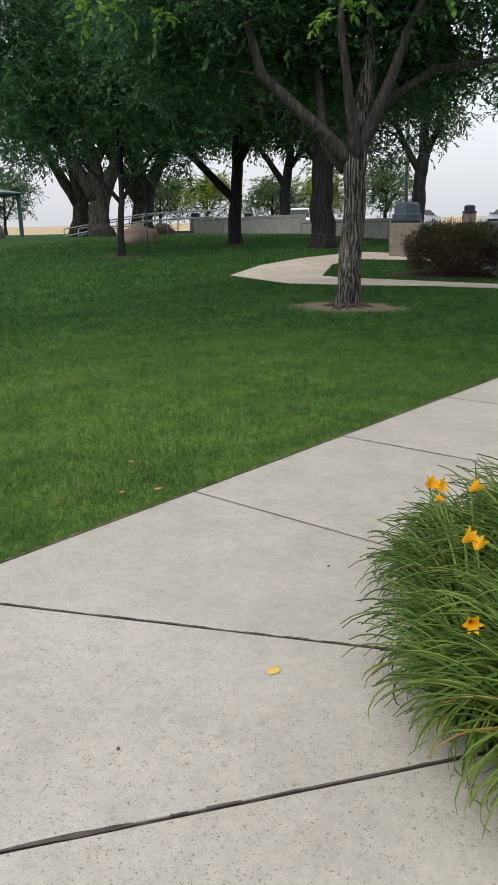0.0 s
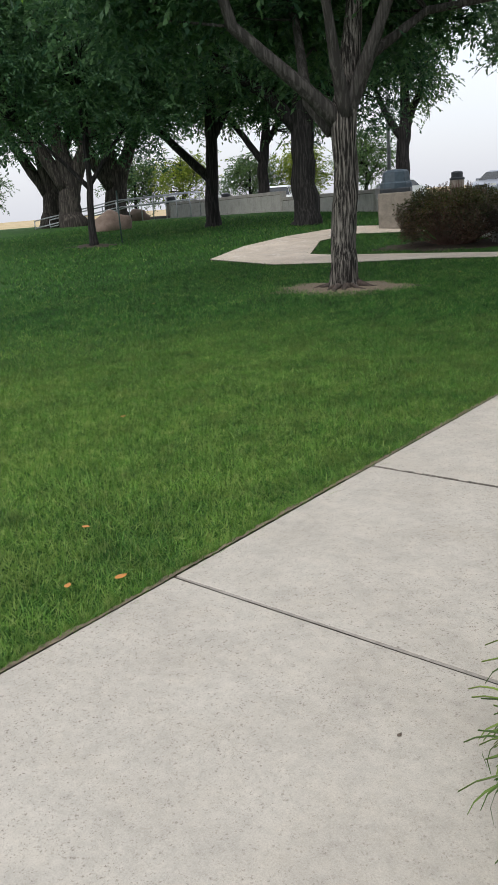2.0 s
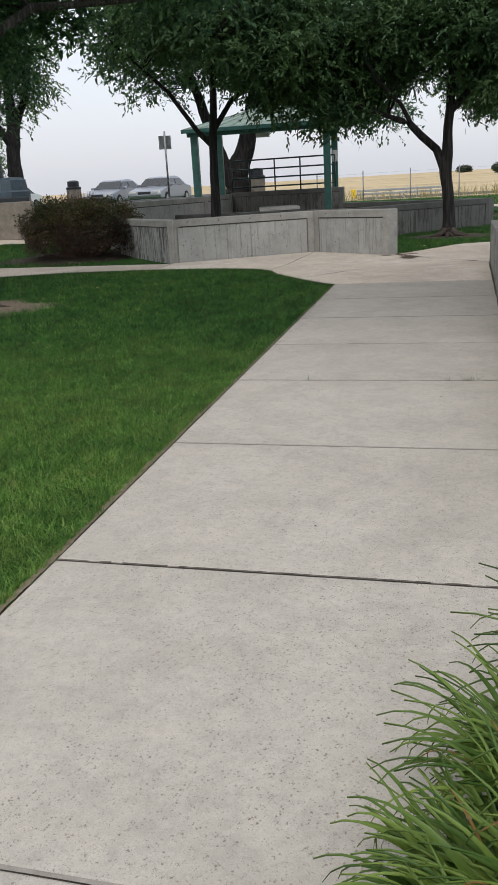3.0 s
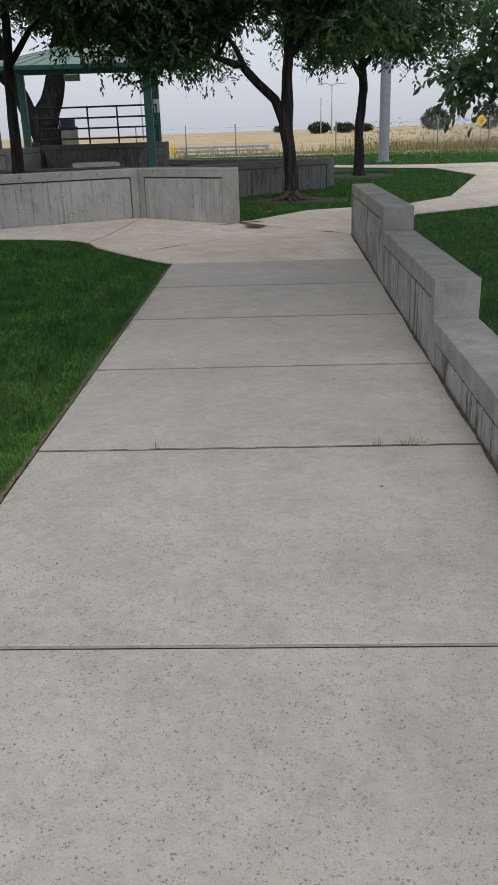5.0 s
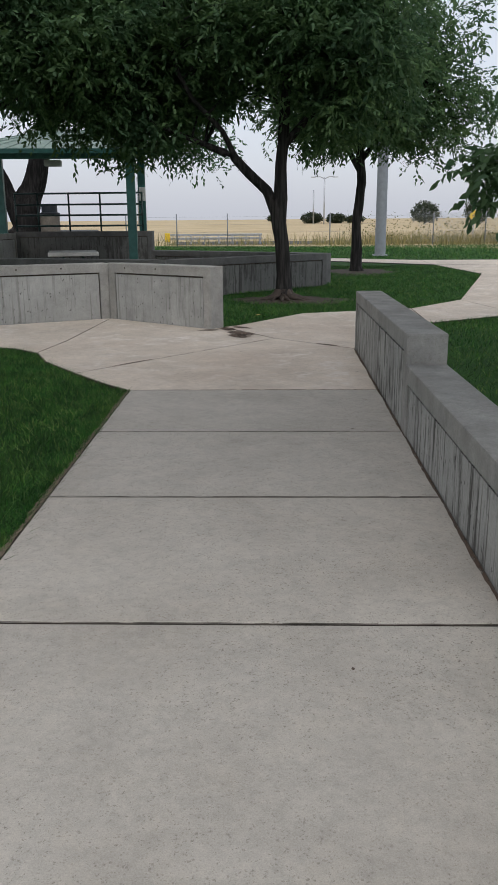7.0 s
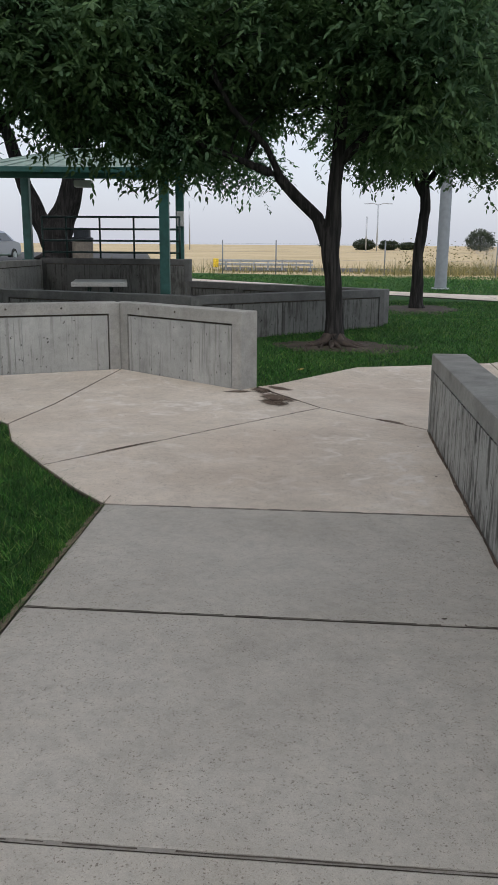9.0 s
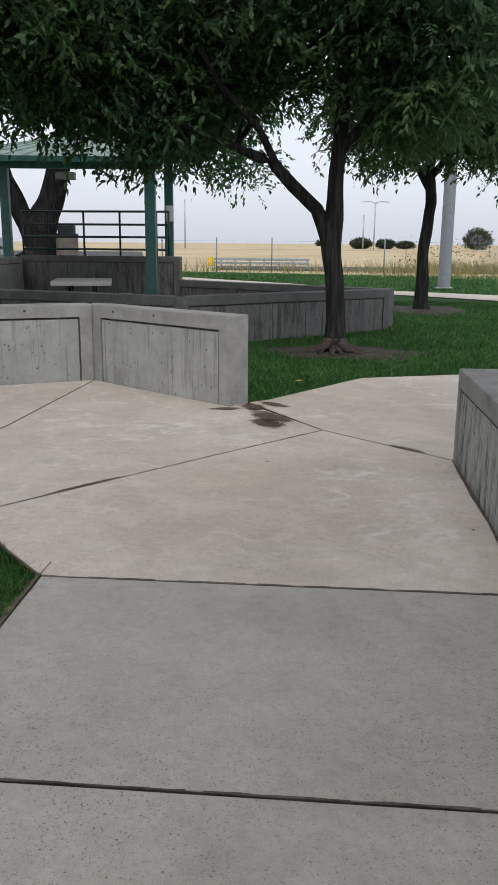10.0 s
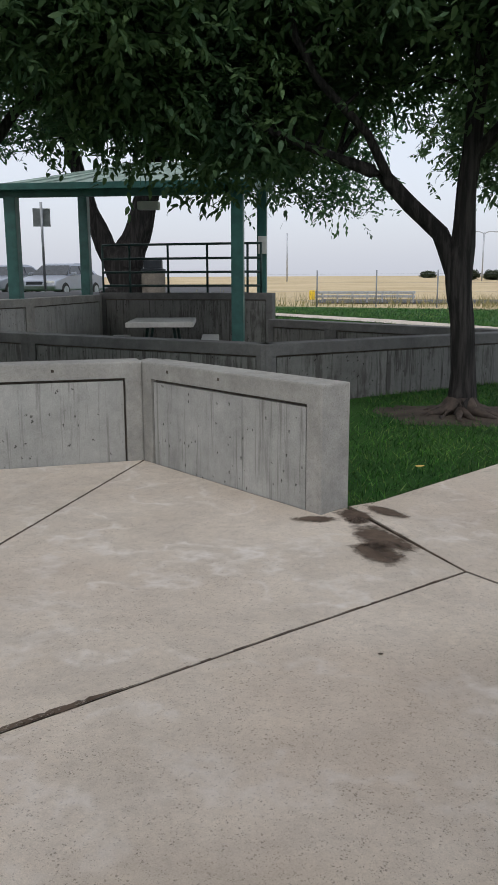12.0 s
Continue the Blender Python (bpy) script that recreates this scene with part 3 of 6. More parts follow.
# ---- board-formed concrete walls ----
def wall_seg(a, b, top, base, thick=0.27, parent=None, back=1, cap=0.13, posts=(0.13, 0.13), panel=True, face=None, holes=0, capm=None):
    """A wall along a-b, its face on that line, its body to the left of the way a-b (back=1) or right."""
    a, b = Vector(a), Vector(b)
    d = (b - a).normalized()
    nrm = Vector((-d.y, d.x)) * back
    ln = (b - a).length
    rot = math.atan2(d.y, d.x)

    def at(u, w, z):
        q = a + d * u + nrm * w
        return (q.x, q.y, z)

    # near-black core: the shade of the gaps round the boards is in its colour
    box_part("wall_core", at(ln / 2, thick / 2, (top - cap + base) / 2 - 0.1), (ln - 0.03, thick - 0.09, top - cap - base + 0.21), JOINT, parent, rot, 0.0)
    zc, hh = (top - cap + base) / 2 - 0.1, top - cap - base + 0.2
    # cap and end posts are one casting round the recessed panel, its outer edges chamfered
    lo = base - 0.2
    p0, p1 = max(posts[0], 0.02), max(posts[1], 0.02)
    rim = [(0, lo), (p0, lo), (p0, top - cap), (ln - p1, top - cap), (ln - p1, lo), (ln, lo), (ln, top), (0, top)]
    bm = bmesh.new()
    front = [bm.verts.new(at(u, 0, z)) for u, z in rim]
    rear = [bm.verts.new(at(u, thick, z)) for u, z in rim]
    nv = len(rim)
    for quad in ((0, 1, 2, 7), (2, 3, 6, 7), (3, 4, 5, 6)):
        bm.faces.new([front[k] for k in quad])
        bm.faces.new([rear[k] for k in quad[::-1]])
    for k in range(nv):
        bm.faces.new((front[k], rear[k], rear[(k + 1) % nv], front[(k + 1) % nv]))
    outer = [e for e in bm.edges if all(v in (front[5], front[6], front[7], front[0], rear[5], rear[6], rear[7], rear[0]) for v in e.verts)]
    bmesh.ops.bevel(bm, geom=outer, offset=0.014, segments=2, affect="EDGES", profile=0.6)
    part("wall_frame", bm, capm or CAPC, parent)
    rnd = random.Random(int(ln * 1000 + top * 77))
    # dark blocks stand for holes, their inner shade given as colour
    for k in range(holes):
        box_part("tie_hole", at(0.35 + k * 0.62, -0.001, top - cap * 0.45), (0.022, 0.006, 0.022), JOINT, parent, rot, 0.004)
    for side in (0, 1):
        bm = bmesh.new()
        u, end = posts[0] + 0.016, ln - posts[1] - 0.016
        while u < end - 0.03:
            w = min(rnd.choice((0.09, 0.14, 0.19, 0.24, 0.30)), end - u)
            dep = rnd.uniform(0.009, 0.013)
            off = dep + 0.02 if side == 0 else thick - dep - 0.02
            add_box(bm, at(u + w / 2, off, zc - 0.011), (w - rnd.choice((0.0, 0.0006, 0.0006, 0.003)), 0.04, hh - 0.022), rot, 0.0)
            u += w
            if side == 0 and ln < 6:
                part("board_face", bm, face or WALLC, parent)
                bm = bmesh.new()
        if len(bm.verts):
            part("board_face", bm, face or WALLC, parent)["kind"] = "stuff"
        else:
            bm.free()


def wall_run(name, pts, top, label, base=None, thick=0.27, back=1, cap=0.13, posts=None, face=None, holes=False, capm=None):
    w = thing(name, pose(0, 0, 0), label, "wall", kind="structure")
    for i, (a, b) in enumerate(zip(pts, pts[1:])):
        lo = min(gz(*a), gz(*b)) if base is None else base
        wall_seg(a, b, top, lo, thick, w, back, cap, posts[i] if posts else (0.13, 0.13), face=face[i] if isinstance(face, list) else face, capm=capm, holes=int(((Vector(a) - Vector(b)).length - 0.3) / 0.62) if holes else 0)
    for p, q, r in zip(pts, pts[1:], pts[2:]):
        d1, d2 = (Vector(q) - Vector(p)).normalized(), (Vector(r) - Vector(q)).normalized()
        along = (d1 + d2).normalized()
        mid_n = Vector((-along.y, along.x)) * back
        c = Vector(q) + mid_n * (thick / 2 + 0.012)
        lo = gz(*q) if base is None else base
        box_part("corner_post", (c.x, c.y, (top + lo) / 2 - 0.104), (0.13, thick, top - lo + 0.2), capm or CAPC, w, math.atan2(along.y, along.x), 0.006)
    return w


WL = "low grey board-formed concrete wall with a smooth cap"
wall_run("wall_angled", [(-9.3, 19.55), (-7.19, 17.08), (-4.62, 18.40), (-3.055, 17.19)], 0.99, WL, thick=0.25, face=[WALL_STAINED, WALLC, WALLC], holes=True)
wall_run("wall_court", [(-9.15, 23.0), (-7.67, 22.47), (-4.15, 21.17), (-1.09, 23.97)], 0.91, WL, face=WALL_SHADED, capm=CAP_SHADED)
wall_run("wall_court_east", [(-1.12, 24.24), (-4.0, 26.2), (-5.25, 27.1)], 0.90, WL, back=-1, posts=[(0.0, 0.13), (0.13, 0.13)], face=WALL_SHADED, capm=CAP_SHADED)
wall_run("wall_back", [(-9.05, 28.4), (-5.36, 28.2)], 1.36, "tall grey board-formed concrete retaining wall, stained and coloured darker for shade", base=0.1, face=WALL_SHADED, capm=CAP_SHADED)
wall_run("wall_west", [(-9.6, 20.6), (-8.75, 24.75), (-9.0, 28.4)], 1.32, WL, base=0.1, back=1)
wall_run("wall_far", [(-36, 35.5), (-30, 33.1), (-24.0, 30.65)], 1.95, "long grey concrete wall along the car park", base=0.4, back=1)
wall_run("wall_ramp", [(-24.0, 30.6), (-17.5, 27.9)], 1.68, "grey concrete wall along the car park", base=0.4, back=1)
wall_run("wall_bank", [(-17.5, 27.9), (-14.4, 25.2), (-9.62, 20.6)], 1.32, "long grey concrete wall along the car park", base=0.2, back=1)
ramp_wall = thing("wall_stepped", pose(0, 0, 0), "grey board-formed concrete wall stepping up along the walk", "wall", kind="structure")
for a, b, top in (((-1.335, 15.6), (-1.36, 12.02), 0.80), ((-1.36, 12.02), (-1.375, 9.34), 0.595), ((-1.375, 9.34), (-1.40, 5.4), 0.355)):
    wall_seg(a, b, top, gz(*b), 0.28, ramp_wall, 1, 0.12, (0.10, 0.10), face=WALL_STAINED, capm=CAP_MID)

# ---- car park ----
park_near = [(-5.6, 28.7), (-7.95, 38.0), (-40.9, 38.0), (-36, 36), (-24, 31.1), (-17.6, 28.3), (-14.4, 25.6), (-9.7, 21.2), (-9.4, 28.75)]
park_far = [(-9, 42), (-26, 120), (-70, 120), (-70, 50), (-50.6, 42)]
lot = [(x, y, 1.24) for x, y in park_near] + [(x, y, 0.88) for x, y in park_far]
rim = [0, 1, 9, 10, 11, 12, 13, 2, 3, 4, 5, 6, 7, 8]
lot += [(lot[k][0], lot[k][1], 0.15) for k in rim]
link_mesh("parking_lot", lot, [tuple(range(9)), (1, 9, 13, 2), (9, 10, 11, 12, 13)] + [(14 + k, 14 + (k + 1) % 14, rim[(k + 1) % 14], rim[k]) for k in range(14)], ASPHALT)
tagged(bpy.data.objects["parking_lot"], "raised asphalt car park behind the walls", "road", kind="structure")


# ---- foliage ----
def fast_mesh(name, verts, quads, mat, parent=None):
    """A mesh from arrays: verts (n, 3), faces (m, k)."""
    me = bpy.data.meshes.new(name)
    n, (m, k) = len(verts), quads.shape
    me.vertices.add(n)
    me.vertices.foreach_set("co", np.ascontiguousarray(verts, np.float32).ravel())
    me.loops.add(m * k)
    me.loops.foreach_set("vertex_index", np.ascontiguousarray(quads, np.int32).ravel())
    me.polygons.add(m)
    me.polygons.foreach_set("loop_start", np.arange(0, m * k, k, dtype=np.int32))
    me.update(calc_edges=True)
    me.materials.append(mat)
    ob = new(name, me)
    if parent is not None:
        ob.parent = parent
    return ob


def leaf_arrays(rng, centres, length, width, droop=0.5, way=None, fine=False):
    """Pointed leaves, folded a little, hanging outwards from their stalks; the fine ones taper in two steps."""
    n = len(centres)
    if way is None:
        a = rng.uniform(0, 2 * np.pi, n)
        el = rng.normal(-droop, 0.55, n)
        way = np.stack([np.cos(a) * np.cos(el), np.sin(a) * np.cos(el), np.sin(el)], 1)
    d = way / (np.linalg.norm(way, axis=1, keepdims=True) + 1e-9)
    up = rng.normal(0, 0.5, (n, 3)) + [0, 0, 1]
    sd = np.cross(d, up)
    sd /= np.linalg.norm(sd, axis=1, keepdims=True) + 1e-9
    nr = np.cross(sd, d)
    ln = length * rng.uniform(0.6, 1.25, (n, 1))
    wd = width * rng.uniform(0.7, 1.2, (n, 1))
    p0, p2 = centres, centres + d * ln
    if fine:
        q = []
        for f, w, sg in ((0.28, 0.40, 1), (0.64, 0.34, 1), (0.64, 0.34, -1), (0.28, 0.40, -1)):
            q.append(centres + d * ln * f + sg * sd * wd * w + nr * wd * (0.16 - 0.3 * f * f))
        v = np.stack([p0, q[0], q[1], p2 - nr * wd * 0.25, q[2], q[3]], 1).reshape(-1, 3)
        return v, np.arange(6 * n).reshape(n, 6)
    mid = centres + d * ln * 0.42
    p1, p3 = mid + sd * wd / 2 + nr * wd * 0.15, mid - sd * wd / 2 + nr * wd * 0.15
    v = np.stack([p0, p1, p2, p3], 1).reshape(-1, 3)
    return v, np.arange(4 * n).reshape(n, 4)


def sprays(rng, cent, sizes, leaves, leaf, fine=False):
    """Leaves set along drooping sprigs round each clump centre."""
    k = 9
    ns = leaves // k
    idx = rng.integers(0, len(cent), ns)
    root = cent[idx] + rng.normal(0, 1, (ns, 3)) * sizes[idx, None] * [0.75, 0.75, 0.5]
    a = rng.uniform(0, 2 * np.pi, ns)
    el = rng.normal(-0.1, 0.5, ns)
    d0 = np.stack([np.cos(a) * np.cos(el), np.sin(a) * np.cos(el), np.sin(el)], 1)
    ln = leaf[0] * rng.uniform(2.2, 4.2, ns)
    pos, way = [], []
    for i in range(k):
        f = (i + 0.5) / k
        d = d0 * ln[:, None] * f
        d[:, 2] -= 0.22 * ln * f * f
        pos.append(root + d)
        side = np.stack([-d0[:, 1], d0[:, 0], np.zeros(ns)], 1) * (1 if i % 2 else -1)
        w = d0 + side * (0.9 if i < k - 1 else 0.1) + rng.normal(0, 0.45, (ns, 3))
        w[:, 2] -= 0.05 + 0.45 * f
        way.append(w)
    return leaf_arrays(rng, np.concatenate(pos), leaf[0], leaf[1], way=np.concatenate(way), fine=fine)


def tree(base, yaw, trunk, limbs, blobs, leaves, leaf=(0.10, 0.05), bark=None, limb_bark=None, leafm=None, label="", seed=1, clump=0.32, per=55, wob=0.12, group="", fresh=(), freshm=None, floor=0.018):
    """A tree. trunk, limbs: lists of (right, ahead, up, radius), in metres from the base, turned by yaw; blobs: (right, ahead, up, rx, ry, rz)."""
    rng = np.random.default_rng(seed)
    bark, leafm = bark or BARK_DARK, leafm or LEAF
    bx, by = base[:2]
    bz = base[2] if len(base) > 2 else gz(bx, by) - 0.03
    t = thing("tree", pose(bx, by, bz), label, "tree", group)
    cy, sy = math.cos(yaw), math.sin(yaw)

    def turn(p):
        return Vector((p[0] * cy - p[1] * sy, p[0] * sy + p[1] * cy, p[2]))

    def fine(pts, k=4):
        out = []
        for a, b in zip(pts, pts[1:]):
            for i in range(k):
                f = i / k
                q = [a[j] * (1 - f) + b[j] * f for j in range(4)]
                w = 0.25 * q[3]
                out.append((q[0] + w * noise.noise((q[2] * 2, seed, 0.3)), q[1] + w * noise.noise((q[2] * 2, seed, 7.3)), q[2], q[3]))
        return out + [pts[-1]]

    bm = bmesh.new()
    tp = fine(trunk, 5)
    add_tube(bm, [turn(p) for p in tp], [p[3] * 0.85 for p in tp], 14, wob, 0.12)
    part("trunk", bm, bark, t, smooth=True)
    anchors = [(turn(p), p[3]) for p in tp[len(tp) // 2:]]
    for lb in limbs:
        bm = bmesh.new()
        q = fine(lb, 4)
        add_tube(bm, [turn(p) for p in q], [p[3] for p in q], 8, wob)
        part("limb", bm, limb_bark or bark, t, smooth=True)
        anchors += [(turn(p), p[3]) for p in q[2:]]
    vols = np.array([b[3] * b[4] * b[5] for b in blobs]) ** 0.8
    vols = np.maximum(vols, floor * vols.sum())
    nc = max(12, leaves // per)
    pick = rng.choice(len(blobs), nc, p=vols / vols.sum())
    dirs = rng.normal(0, 1, (nc, 3))
    dirs /= np.linalg.norm(dirs, axis=1, keepdims=True)
    rad = rng.uniform(0.12, 1.0, nc) ** 0.5
    B = np.array([(*turn(b[:3]), *b[3:]) for b in blobs])[pick]
    cent = B[:, :3] + dirs * B[:, 3:] * rad[:, None] * rng.uniform(0.82, 1.12, (nc, 1))
    sizes = clump * rng.uniform(0.6, 1.35, nc)
    bm = bmesh.new()
    A = np.array([a[0] for a in anchors])
    for c in cent[:: max(1, nc // 170)]:
        k = int(np.argmin(np.linalg.norm(A - c, axis=1) + 0.6 * np.clip(A[:, 2] - c[2], 0, 9)))
        a, b = Vector(A[k]), Vector(c)
        m = a.lerp(b, 0.5) + Vector((0, 0, 0.12 * (b - a).length)) + Vector(rng.normal(0, 0.06 * (b - a).length, 3))
        r = min(anchors[k][1] * 0.5, 0.008 + 0.012 * (b - a).length)
        add_tube(bm, [a, a.lerp(m, 0.6), m, m.lerp(b, 0.6), b], [r, r * 0.8, r * 0.6, r * 0.4, 0.003], 4)
    part("twig", bm, limb_bark or bark, t, smooth=True)["kind"] = "stuff"
    v, f = sprays(rng, cent, sizes, leaves, leaf, leafm is LEAF_COURT)
    crown = fast_mesh("crown", v, f, leafm, t)
    crown["kind"] = "stuff"
    if fresh:
        F = np.array([(*turn(b[:3]), *b[3:]) for b in fresh])
        cent = np.concatenate([F[:, :3] + rng.normal(0, 0.5, (len(F), 3)) * F[:, 3:] for _ in range(5)])
        v, f = sprays(rng, cent, np.full(len(cent), 0.10), (90 if freshm is None else 220) * len(F), (0.13, 0.085), True)
        young = fast_mesh("hanging_leaves", v, f, freshm or LEAF_FRESH, t)
        young["kind"], young["label"] = "stuff", "large leaves on a low hanging spray"
    return t


TL = "leafy park tree with a dark trunk and dense green crown"
# furrowed tree on the lawn by the walk
tree((-8.35, 12.0), radians(41.7), [(0, 0, -0.1, 0.36), (0, 0, 0.12, 0.27), (0, 0, 0.6, 0.225), (0.05, 0, 1.6, 0.215), (0.08, 0, 2.5, 0.23), (0.2, 0.1, 3.1, 0.19), (0.35, 0.2, 4.6, 0.12), (0.4, 0.2, 6.5, 0.05)],
     [[(0.0, 0, 2.45, 0.15), (-0.55, -0.2, 2.95, 0.11), (-1.5, -0.4, 3.75, 0.085), (-1.9, -0.5, 5.2, 0.05), (-2.6, -0.6, 6.5, 0.02)],
      [(0.1, -0.1, 2.5, 0.12), (-0.05, -0.3, 3.2, 0.085), (-0.25, -0.5, 4.4, 0.06), (-0.2, -0.8, 6.0, 0.02)],
      [(0.1, 0, 2.5, 0.14), (0.45, -0.2, 3.3, 0.10), (0.85, -0.4, 4.4, 0.075), (1.6, -0.5, 5.8, 0.03)],
      [(-0.1, 0.1, 2.3, 0.10), (-0.4, 0.3, 2.75, 0.09), (-0.5, 0.8, 4.0, 0.06), (-0.8, 1.8, 5.6, 0.02)],
      [(-0.1, -0.6, 4.6, 0.05), (-0.2, -1.8, 4.75, 0.03), (-0.5, -3.0, 4.35, 0.010)],
      [(0.3, 0.1, 3.2, 0.09), (1.4, 0.3, 3.9, 0.06), (2.9, 0.5, 4.1, 0.04), (4.0, 0.6, 4.3, 0.02)]],
     [(0, 1.3, 5.9, 3.6, 2.6, 2.0), (-2.7, 0.9, 5.1, 2.4, 2.0, 1.6), (2.4, 1.0, 5.4, 2.3, 2.1, 1.4), (-0.5, 0.6, 7.8, 3.0, 3.0, 1.5), (3.9, 0.6, 4.6, 1.0, 1.2, 0.7), (-0.4, 1.9, 4.3, 1.7, 1.3, 0.8), (1.6, 1.6, 4.4, 1.2, 1.0, 0.8), (-2.6, 0.6, 4.2, 1.3, 1.0, 0.6), (0.3, 2.0, 3.9, 1.7, 1.0, 0.7), (0.0, 1.2, 4.9, 2.4, 1.0, 0.9)],
     78000, (0.135, 0.068), BARK_FURROW, BARK_PALE, label="lawn tree with pale-ridged furrowed bark and forking grey limbs", seed=11, clump=0.26, fresh=[(-0.5, -2.9, 4.25, 0.42, 0.3, 0.22), (0.75, -2.8, 4.4, 0.3, 0.3, 0.16), (-3.4, -2.0, 4.5, 0.7, 0.5, 0.3)])
# small staked tree, far lawn
tree((-21.6, 17.9), radians(41.7), [(0, 0, -0.1, 0.22), (0, 0, 0.15, 0.15), (0.05, 0, 1.2, 0.12), (0.12, 0, 1.8, 0.11), (0.1, 0, 4.5, 0.05)],
     [[(0.1, 0, 1.7, 0.08), (-0.6, 0, 2.5, 0.06), (-1.9, 0.2, 3.8, 0.03)], [(0.1, 0, 1.8, 0.08), (0.8, 0, 2.7, 0.06), (1.8, 0.2, 4.0, 0.03)], [(0.1, 0, 2.0, 0.07), (0.1, 0.6, 3.2, 0.05), (0.2, 1.2, 5.0, 0.02)]],
     [(-0.3, 0, 6.2, 3.6, 3.0, 3.2), (-2.6, 0, 5.4, 2.6, 2.2, 2.6), (1.6, 0, 4.3, 2.0, 2.0, 1.9), (-3.2, 0, 8.0, 2.4, 2.2, 2.0)], 62000, (0.14, 0.065), label="young staked lawn tree with a low dense green crown", seed=12, clump=0.45)
tree((-21.9, 23.8), radians(41.7), [(0, 0, -0.1, 0.42), (0, 0, 0.2, 0.32), (0.1, 0, 1.6, 0.27), (0.2, 0, 3.4, 0.24), (0.4, 0, 7, 0.08)],
     [[(0.1, 0, 1.6, 0.18), (-0.8, 0, 2.5, 0.15), (-2.0, 0, 3.8, 0.10), (-3.0, 0, 5.2, 0.04)], [(0.2, 0, 3.0, 0.15), (1.0, 0, 4.2, 0.1), (2.0, 0, 5.5, 0.04)]],
     [(0, 0, 6.2, 3.6, 3.2, 2.8), (-2.5, 0, 4.8, 2.2, 2.2, 1.7), (2.2, 0, 5.9, 2.4, 2.0, 2.0)], 40000, (0.145, 0.068), label=TL, seed=13, clump=0.48)
tree((-17.1, 23.0), radians(41.7), [(0, 0, -0.1, 0.62), (0, 0, 0.3, 0.50), (0, 0, 1.6, 0.43), (0.05, 0, 3.2, 0.42), (0.1, 0, 5.0, 0.3), (0.3, 0, 8, 0.1)],
     [[(0, 0, 2.8, 0.25), (-0.9, 0, 3.9, 0.2), (-2.6, 0, 5.0, 0.1)], [(0.1, 0, 3.2, 0.24), (1.1, 0, 4.4, 0.18), (2.6, 0, 5.6, 0.08)]],
     [(0, 0, 7.0, 4.0, 3.5, 2.8), (-3.2, 0, 5.4, 2.6, 2.4, 1.9), (3.0, 0, 6.0, 2.2, 2.2, 1.9), (2.7, 1.2, 4.5, 1.7, 1.5, 1.7), (-1.6, 0.5, 4.6, 1.3, 1.3, 1.0), (0.5, 0.7, 4.7, 2.8, 1.4, 1.3), (-0.2, 0.8, 4.1, 2.6, 1.2, 0.9)], 66000, (0.145, 0.068), label="thick-trunked park tree with a broad dark crown", seed=14, clump=0.48)
for k, (x, y, r, sd) in enumerate(((-35.0, 27.6, 0.7, 21), (-38.5, 29.0, 0.6, 22), (-35.5, 31.0, 0.75, 23))):
    tree((x, y), radians(41.7), [(0, 0, -0.1, r * 1.3), (0, 0, 0.5, r), (0.2, 0, 2.0, r * 0.8), (-0.3, 0, 4.5, r * 0.55), (-0.4, 0, 9, 0.1)],
         [[(0.1, 0, 1.6, r * 0.6), (1.2, 0, 4.0, r * 0.4), (2.6, 0, 6.4, 0.1)], [(0, 0, 1.8, r * 0.6), (-1.3, 0, 4.0, r * 0.4), (-2.8, 0, 6.4, 0.1)]],
         [(0, 0, 8.2, 4.8, 4.0, 4.2), (-3.8, 0, 6.2, 2.8, 2.5, 2.8), (3.2, 0, 5.8, 2.4, 2.4, 2.2), (0, 0, 12, 4.0, 3.5, 2.4)], 36000, (0.22, 0.105), bark=BARK_MID, label="old multi-stemmed park tree with a wide crown", seed=sd, clump=0.6, group="old trees at the park edge")
tree((-26.0, 31.9, 1.24), radians(41.7), [(0, 0, -0.1, 0.40), (0, 0, 0.3, 0.32), (0.05, 0, 1.8, 0.28), (0.3, 0, 3.4, 0.24), (0.3, 0, 7, 0.08)],
     [[(0.1, 0, 2.0, 0.18), (-0.7, 0, 3.2, 0.14), (-1.8, 0, 4.6, 0.07)], [(0.2, 0, 2.8, 0.15), (1.1, 0, 4.0, 0.1), (2.0, 0, 5.2, 0.04)]],
     [(0.2, 0, 6.0, 3.4, 3.0, 2.4), (2.6, 0, 4.6, 2.4, 2.0, 1.7), (-2.2, 0, 5.0, 2.0, 2.0, 1.6)], 26000, (0.20, 0.095), leafm=LEAF_BLUE, label="car-park tree behind the wall with a full green crown", seed=15, clump=0.5)
# trees beyond the car park
for x, y, hgt, r, lm, sd in ((-53, 54, 5.2, 3.0, LEAF_LIGHT, 31), (-57, 52, 5.0, 3.0, LEAF_BLUE, 32), (-47, 56, 4.6, 2.6, LEAF_BLUE, 33), (-43, 58, 4.8, 2.6, LEAF_LIGHT, 34), (-70, 44, 6.0, 3.6, LEAF_BLUE, 35), (-38, 60, 5.5, 2.6, LEAF_BLUE, 36)):
    tree((x, y, 0.86), 0.7, [(0, 0, -0.2, 0.22), (0, 0, 1.0, 0.16), (0.1, 0, 3.0, 0.1), (0.1, 0, hgt, 0.04)], [[(0, 0, 1.4, 0.1), (0.8, 0, 2.8, 0.06), (1.4, 0, 4, 0.03)]],
         [(0, 0, hgt * 0.62, r, r, hgt * 0.40), (0.4, 0.3, hgt * 0.82, r * 0.6, r * 0.6, hgt * 0.25)], 9000, (0.22, 0.11), leafm=lm, label="small far roadside tree with a light green crown", seed=sd, clump=0.55, group="trees beyond the car park")
